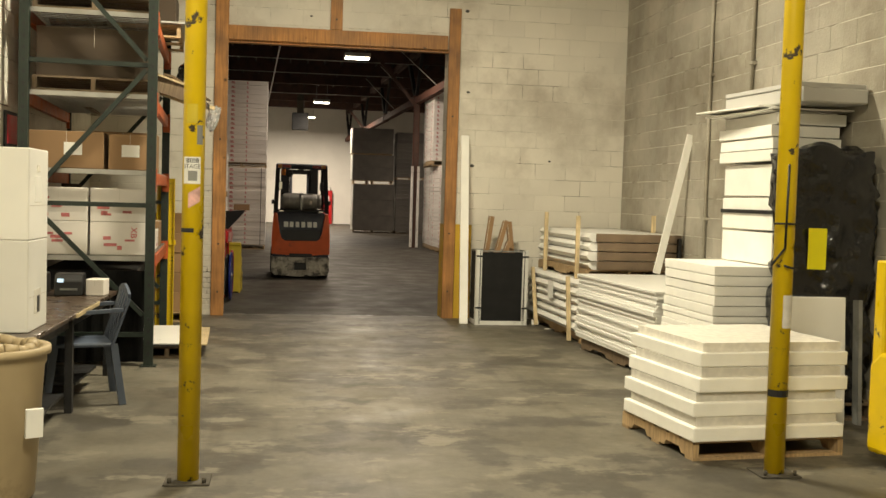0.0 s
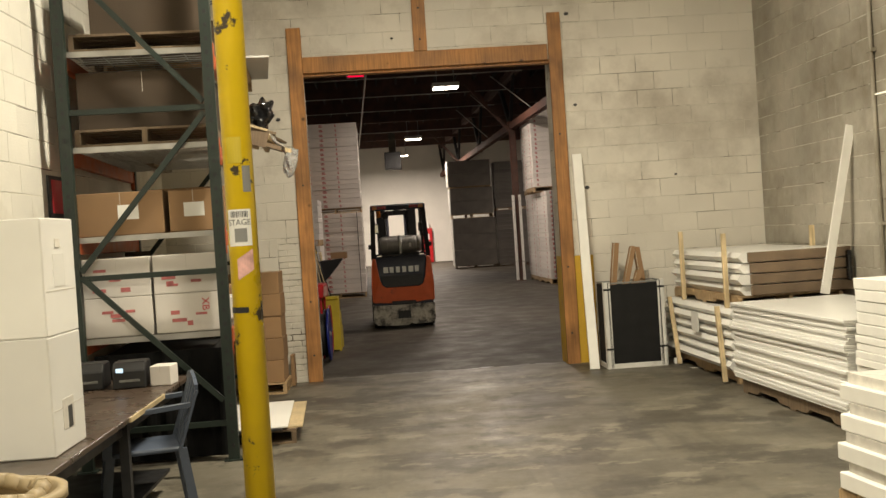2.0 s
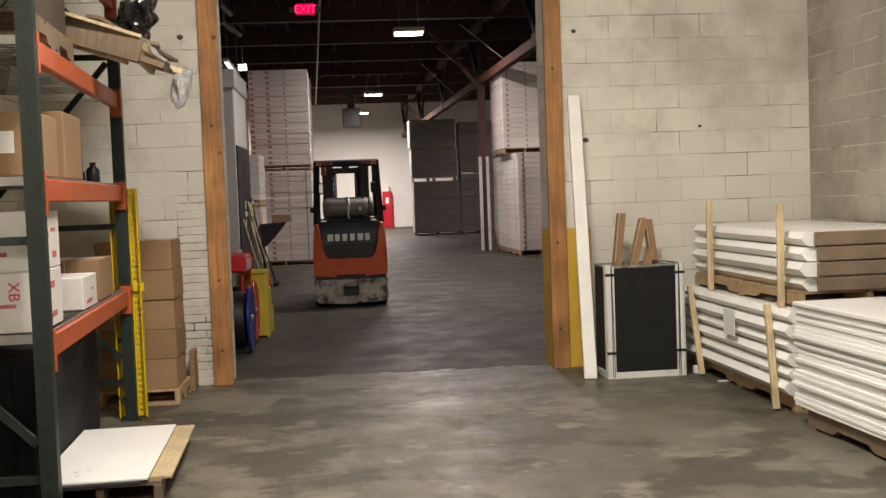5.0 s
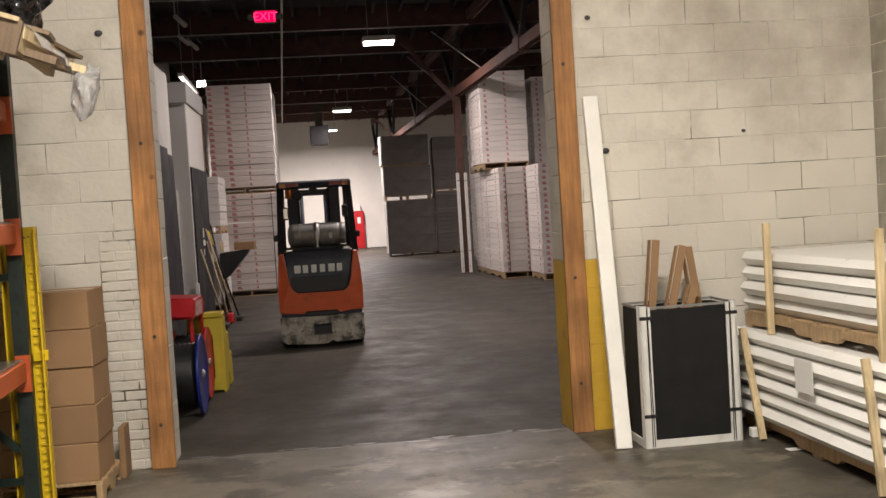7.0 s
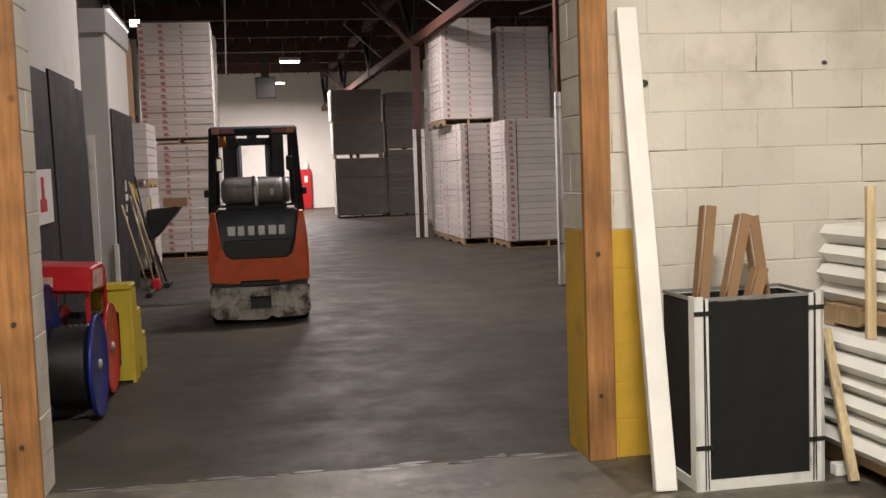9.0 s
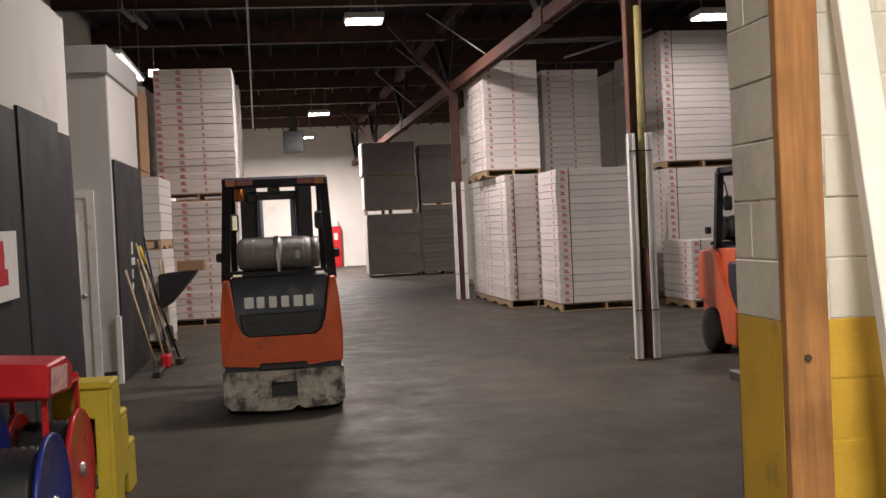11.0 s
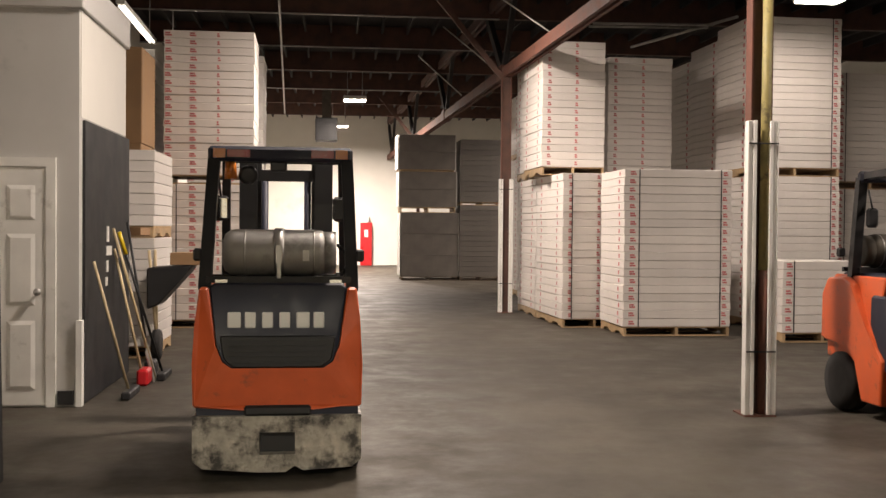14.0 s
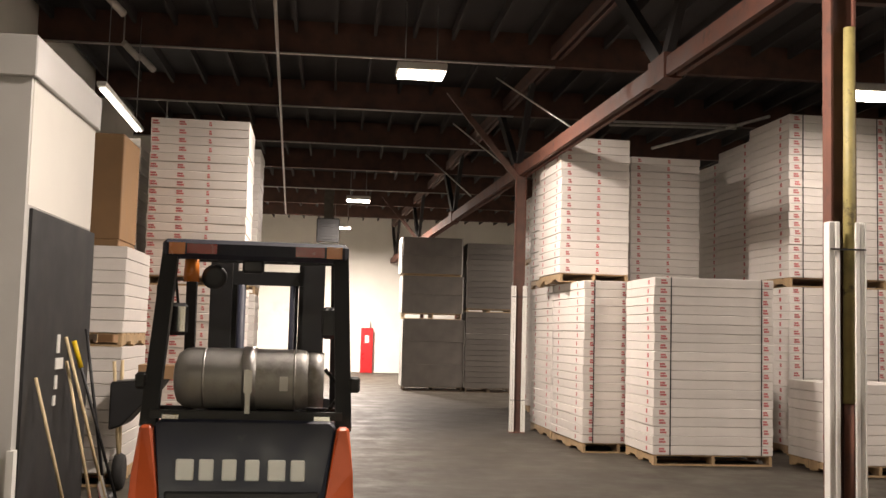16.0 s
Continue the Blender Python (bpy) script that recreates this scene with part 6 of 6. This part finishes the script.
# black crate by the doorway
t = thing("black_crate", pose(2.99, 12.58, 0, 0, 0, 1), "open black crate with white corner strips", "crate")
for a in ((0.0, 0.0, 0.05, 0.63, 0.012, 0.90), (0.0, 0.378, 0.05, 0.63, 0.39, 0.90), (0.0, 0.012, 0.05, 0.012, 0.378, 0.90), (0.618, 0.012, 0.05, 0.63, 0.378, 0.90)):
    part("side", B(*a), FLATBLACK, t)
part("bottom", B(0.0, 0.0, 0.0, 0.63, 0.39, 0.05), BLACKBOARD, t)
part("bottom_strip", B(0.0, -0.012, 0, 0.63, 0.0, 0.05), WHITEPL, t, "white bottom strip")
part("bottom_strip", B(-0.012, 0.0, 0, 0.0, 0.39, 0.05), WHITEPL, t, "white bottom strip")
for x, sx in ((0, 1), (0.63, -1)):
    bm = bmesh.new()
    box(bm, min(x - sx * 0.012, x + sx * 0.03), -0.016, 0.0, max(x - sx * 0.012, x + sx * 0.03), -0.002, 0.93)
    box(bm, min(x - sx * 0.014, x), -0.016, 0.0, max(x - sx * 0.014, x), 0.05, 0.93)
    part("corner_strip", bm, WHITEPL, t, "white corner strip")
    bm = bmesh.new()
    box(bm, min(x + sx * 0.034, x + sx * 0.058), -0.013, 0.02, max(x + sx * 0.034, x + sx * 0.058), -0.002, 0.92)
    part("corner_strip", bm, WHITEPL, t, "white corner strip")
    for u, v in ((0.031, 0.033), (0.046, 0.036)):
        bm = bmesh.new()
        bar(bm, (x + sx * u, -0.0205, 0.01), (x + sx * v, -0.0205, 0.92), 0.005, 0.003, up=(0, 1, 0))
        part("strap_line", bm, BLACK, t)
    for z in (0.2, 0.84):
        part("tape_band", B(min(x - sx * 0.016, x + sx * 0.07), -0.019, z, max(x - sx * 0.016, x + sx * 0.07), -0.016, z + 0.022), BLACK, t)
bm = bmesh.new()
for a, b in (((0, 0, 0.915), (0.63, 0, 0.915)), ((0, 0.39, 0.915), (0.63, 0.39, 0.915)), ((0, 0, 0.915), (0, 0.39, 0.915)), ((0.63, 0, 0.915), (0.63, 0.39, 0.915))):
    bar(bm, a, b, 0.010, 0.016)
part("top_rim", bm, GREYTOP, t)
for k, (a, b) in enumerate((((0.06, 0.22, 0.06), (0.245, 0.34, 1.34)), ((0.06, 0.12, 0.06), (0.43, 0.33, 1.29)), ((0.58, 0.2, 0.06), (0.47, 0.34, 1.28)), ((0.1, 0.08, 0.06), (0.45, 0.20, 1.03)))):
    bm = bmesh.new()
    bar(bm, a, b, 0.052, 0.008, up=(0, -1, 0.2))
    bar(bm, (a[0] - 0.036, a[1] + 0.03, a[2]), (b[0] - 0.036, b[1] + 0.03, b[2]), 0.008, 0.06, up=(0, -1, 0.2))
    ob = part("edge_protector", bm, KRAFT)
    ob.matrix_basis = pose(2.99, 12.58, 0, 0, 0, 1)
    tagged(ob, "brown cardboard edge protector standing in the crate", "edge protector", "edge protectors")
t = thing("leaning_post", look((2.845, 12.63, 0.0), (2.89, 13.185, 2.36)), "long white post leaning by the doorway", "post")
part("post", B(-0.052, -0.03, -2.42, 0.052, 0.03, 0.0, bevel=0.004), FOAM, t)
tagged(part("foam_scrap", B(3.72, 12.62, 0, 3.80, 12.68, 0.06, bevel=0.004), FOAM), "small white foam scrap on the floor", "scrap")
tagged(part("paper_scrap", B(3.78, 12.2, 0.001, 3.9, 12.26, 0.004), PAPER), "torn paper scrap on the floor", "scrap")

# conduits and a bracket on the side wall
for k, (y, z0, r0) in enumerate(((10.35, 0.0, 0.022), (9.35, 2.6, 0.016))):
    bm = bmesh.new()
    rod(bm, (RIGHT_X - 0.03, y, z0), (RIGHT_X - 0.03, y, CEIL_A), r0, 10)
    for z in (1.4, 2.9, 4.3):
        if z > z0:
            box(bm, RIGHT_X - 0.055, y - 0.05, z, RIGHT_X + 0.0, y + 0.05, z + 0.03)
    tagged(part("conduit_%d" % (k + 1), bm, BLOCK_R), "painted conduit on the block wall", "conduit", kind="structure")
bm = bmesh.new()
for x, z, s in ((3.0, 1.98, 0.05), (4.02, 2.07, 0.03), (2.92, 2.92, 0.04), (2.88, 3.95, 0.05), (-0.42, 2.95, 0.05), (0.9, 3.78, 0.03)):
    bmesh.ops.create_icosphere(bm, subdivisions=2, radius=s * 0.5, matrix=Matrix.Translation((x, WALL_Y - 0.012, z)) @ Matrix.Diagonal((1.1, 0.4, 0.8, 1)))
tagged(part("wall_marks", bm, BLACKINK), "dark chipped anchor holes in the block wall", "wall marks", kind="structure")


# ---- blocks of the walls, each proud of the core ----
def block_mesh(w, h, mt):
    bm = bmesh.new()
    d, c, e = 0.004, 0.004, 0.002
    a = [bm.verts.new(p) for p in ((0, 0, 0), (w, 0, 0), (w, 0, h), (0, 0, h))]
    b = [bm.verts.new(p) for p in ((e, -d, c), (w - e, -d, c), (w - e, -d, h - c), (e, -d, h - c))]
    for k in range(4):
        bm.faces.new((a[k], a[(k + 1) % 4], b[(k + 1) % 4], b[k]))
    bm.faces.new(b)
    return mesh_of(bm, mt, "block")


BM = {}
BL, BH, J = 0.405, 0.203, 0.0038


def blocks_in(u0, u1, z0, z1, holes, shift=0.0):
    rows = int((z1 - z0) / BH + 1e-6)
    for k in range(rows):
        z = z0 + k * BH
        u = u0 - (BL / 2 if k % 2 else 0) + shift
        while u < u1:
            a, b = max(u, u0), min(u + BL, u1)
            u += BL
            segs = [(a, b)]
            for h0, h1, hz in holes:
                if z + BH * 0.5 < hz:
                    segs = [s for p, q in segs for s in ((p, min(q, h0)), (max(p, h1), q)) if s[1] - s[0] > 0.001]
            for p, q in segs:
                if q - p > 0.03:
                    yield p, q, z


part("yellow_paint", B(2.668, WALL_Y - 0.0025, 0, 3.02, WALL_Y + 0.02, 1.218), YBLOCK, wall_door, "yellow painted wall base")
part("yellow_paint", B(DOOR_R + 0.0135, WALL_Y + 0.006, 0, DOOR_R + 0.03, BACK_Y - 0.004, 1.218), YBLOCK, wall_door, "yellow painted door reveal")
r = random.Random(12)
HOLE = [(DOOR_L - 0.02, DOOR_R + 0.02, DOOR_TOP + 0.1)]
for p, q, z in blocks_in(LEFT_X, RIGHT_X, 0, 5.6, HOLE, 0.12):
    cuts = [(p, q, False)]
    if z < 1.45 and q > -0.52 and p < -0.12:
        cuts = [(p, -0.52, False)] if p < -0.56 else []
    if z < 1.15 and p < 3.02 and q > 2.7:
        cuts = [(p, min(q, 3.02), True)] + ([(3.02, q, False)] if q > 3.06 else [])
    for p, q, yellow in cuts:
        w = round(q - p - J, 3)
        key = (w, yellow)
        if key not in BM:
            BM[key] = block_mesh(w, BH - J, YBLOCK if yellow else BLOCK)
        part("block", BM[key], None, wall_door, "", pose(p + J / 2, WALL_Y + r.uniform(-0.001, 0.0015), z + J / 2, r.uniform(-0.15, 0.15), 0, r.uniform(-0.12, 0.12)))


# rough painted bricks patched in beside the door post
for k in range(24):
    u = -0.52 - (0.1 if k % 2 else 0)
    while u < -0.14:
        a, b = max(u, -0.52), min(u + 0.2, -0.13)
        u += 0.2
        w = round(b - a - 0.010, 3)
        key = (w, "brick")
        if key not in BM:
            BM[key] = block_mesh(w, 0.059, BLOCK)
        part("brick", BM[key], None, wall_door, "", pose(a + 0.004, WALL_Y + r.uniform(-0.006, 0.0015), 0.004 + 0.0677 * k, r.uniform(-1.2, 1.2), r.uniform(-0.6, 0.6), r.uniform(-1.2, 1.2)))


def joined_blocks(name, u0, u1, z1, place, mt, parent, seed, single=lambda p, q, z: False, turn=None):
    r = random.Random(seed)
    vs, fs = [], []
    for p, q, z in blocks_in(u0, u1, 0, z1, []):
        if single(p, q, z):
            w = round(q - p - J, 3)
            key = (w, mt.name)
            if key not in BM:
                BM[key] = block_mesh(w, BH - J, mt)
            part("block", BM[key], None, parent, "", turn(p, q, z + J / 2) @ pose(r.uniform(-0.001, 0.001), r.uniform(-0.001, 0.003), 0))
            continue
        p, q, z0, zt = p + J / 2, q - J / 2, z + J / 2, z + BH - J / 2
        d, c = 0.004 + r.uniform(-0.001, 0.001), 0.004
        n = len(vs)
        for (u, w), e in zip(((p, z0), (q, z0), (q, zt), (p, zt), (p + c, z0 + c), (q - c, z0 + c), (q - c, zt - c), (p + c, zt - c)), (0, 0, 0, 0, d, d, d, d)):
            vs.append(place(u, w, e))
        fs += [(n, n + 1, n + 5, n + 4), (n + 1, n + 2, n + 6, n + 5), (n + 2, n + 3, n + 7, n + 6), (n + 3, n, n + 4, n + 7), (n + 4, n + 5, n + 6, n + 7)]
    if not vs:
        return None
    me = bpy.data.meshes.new(name)
    me.from_pydata(vs, [], fs)
    me.materials.append(mt)
    ob = part(name, me, None, parent)
    return tagged(ob, kind="stuff")


joined_blocks("block_courses", -4.2, WALL_Y, 5.6, lambda u, z, e: (LEFT_X + e, u, z), BLOCK_W, wall_left, 21, lambda p, q, z: p > 4.6 and z < 2.6, lambda p, q, z: pose(LEFT_X, p + J / 2, z, 0, 0, 90))
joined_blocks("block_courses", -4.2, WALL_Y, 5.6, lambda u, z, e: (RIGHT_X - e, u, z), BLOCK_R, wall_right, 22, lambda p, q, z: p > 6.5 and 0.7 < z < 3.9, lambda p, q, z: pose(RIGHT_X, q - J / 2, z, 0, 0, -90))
joined_blocks("block_courses", WALL_Y + 0.004, BACK_Y, 3.4, lambda u, z, e: (DOOR_R + 0.02 - e, u, z), BLOCK, wall_door, 23, lambda p, q, z: True, lambda p, q, z: pose(DOOR_R + 0.02, q - J / 2, z, 0, 0, -90))
joined_blocks("yellow_courses", WALL_Y + 0.004, BACK_Y, 1.2, lambda u, z, e: (DOOR_R + 0.016 - e, u, z), YBLOCK, wall_door, 24, lambda p, q, z: True, lambda p, q, z: pose(DOOR_R + 0.016, q - J / 2, z, 0, 0, -90))
joined_blocks("block_courses", WALL_Y + 0.004, BACK_Y, 3.4, lambda u, z, e: (DOOR_L - 0.02 + e, u, z), BLOCK, wall_door, 25, lambda p, q, z: True, lambda p, q, z: pose(DOOR_L - 0.02, p + J / 2, z, 0, 0, 90))
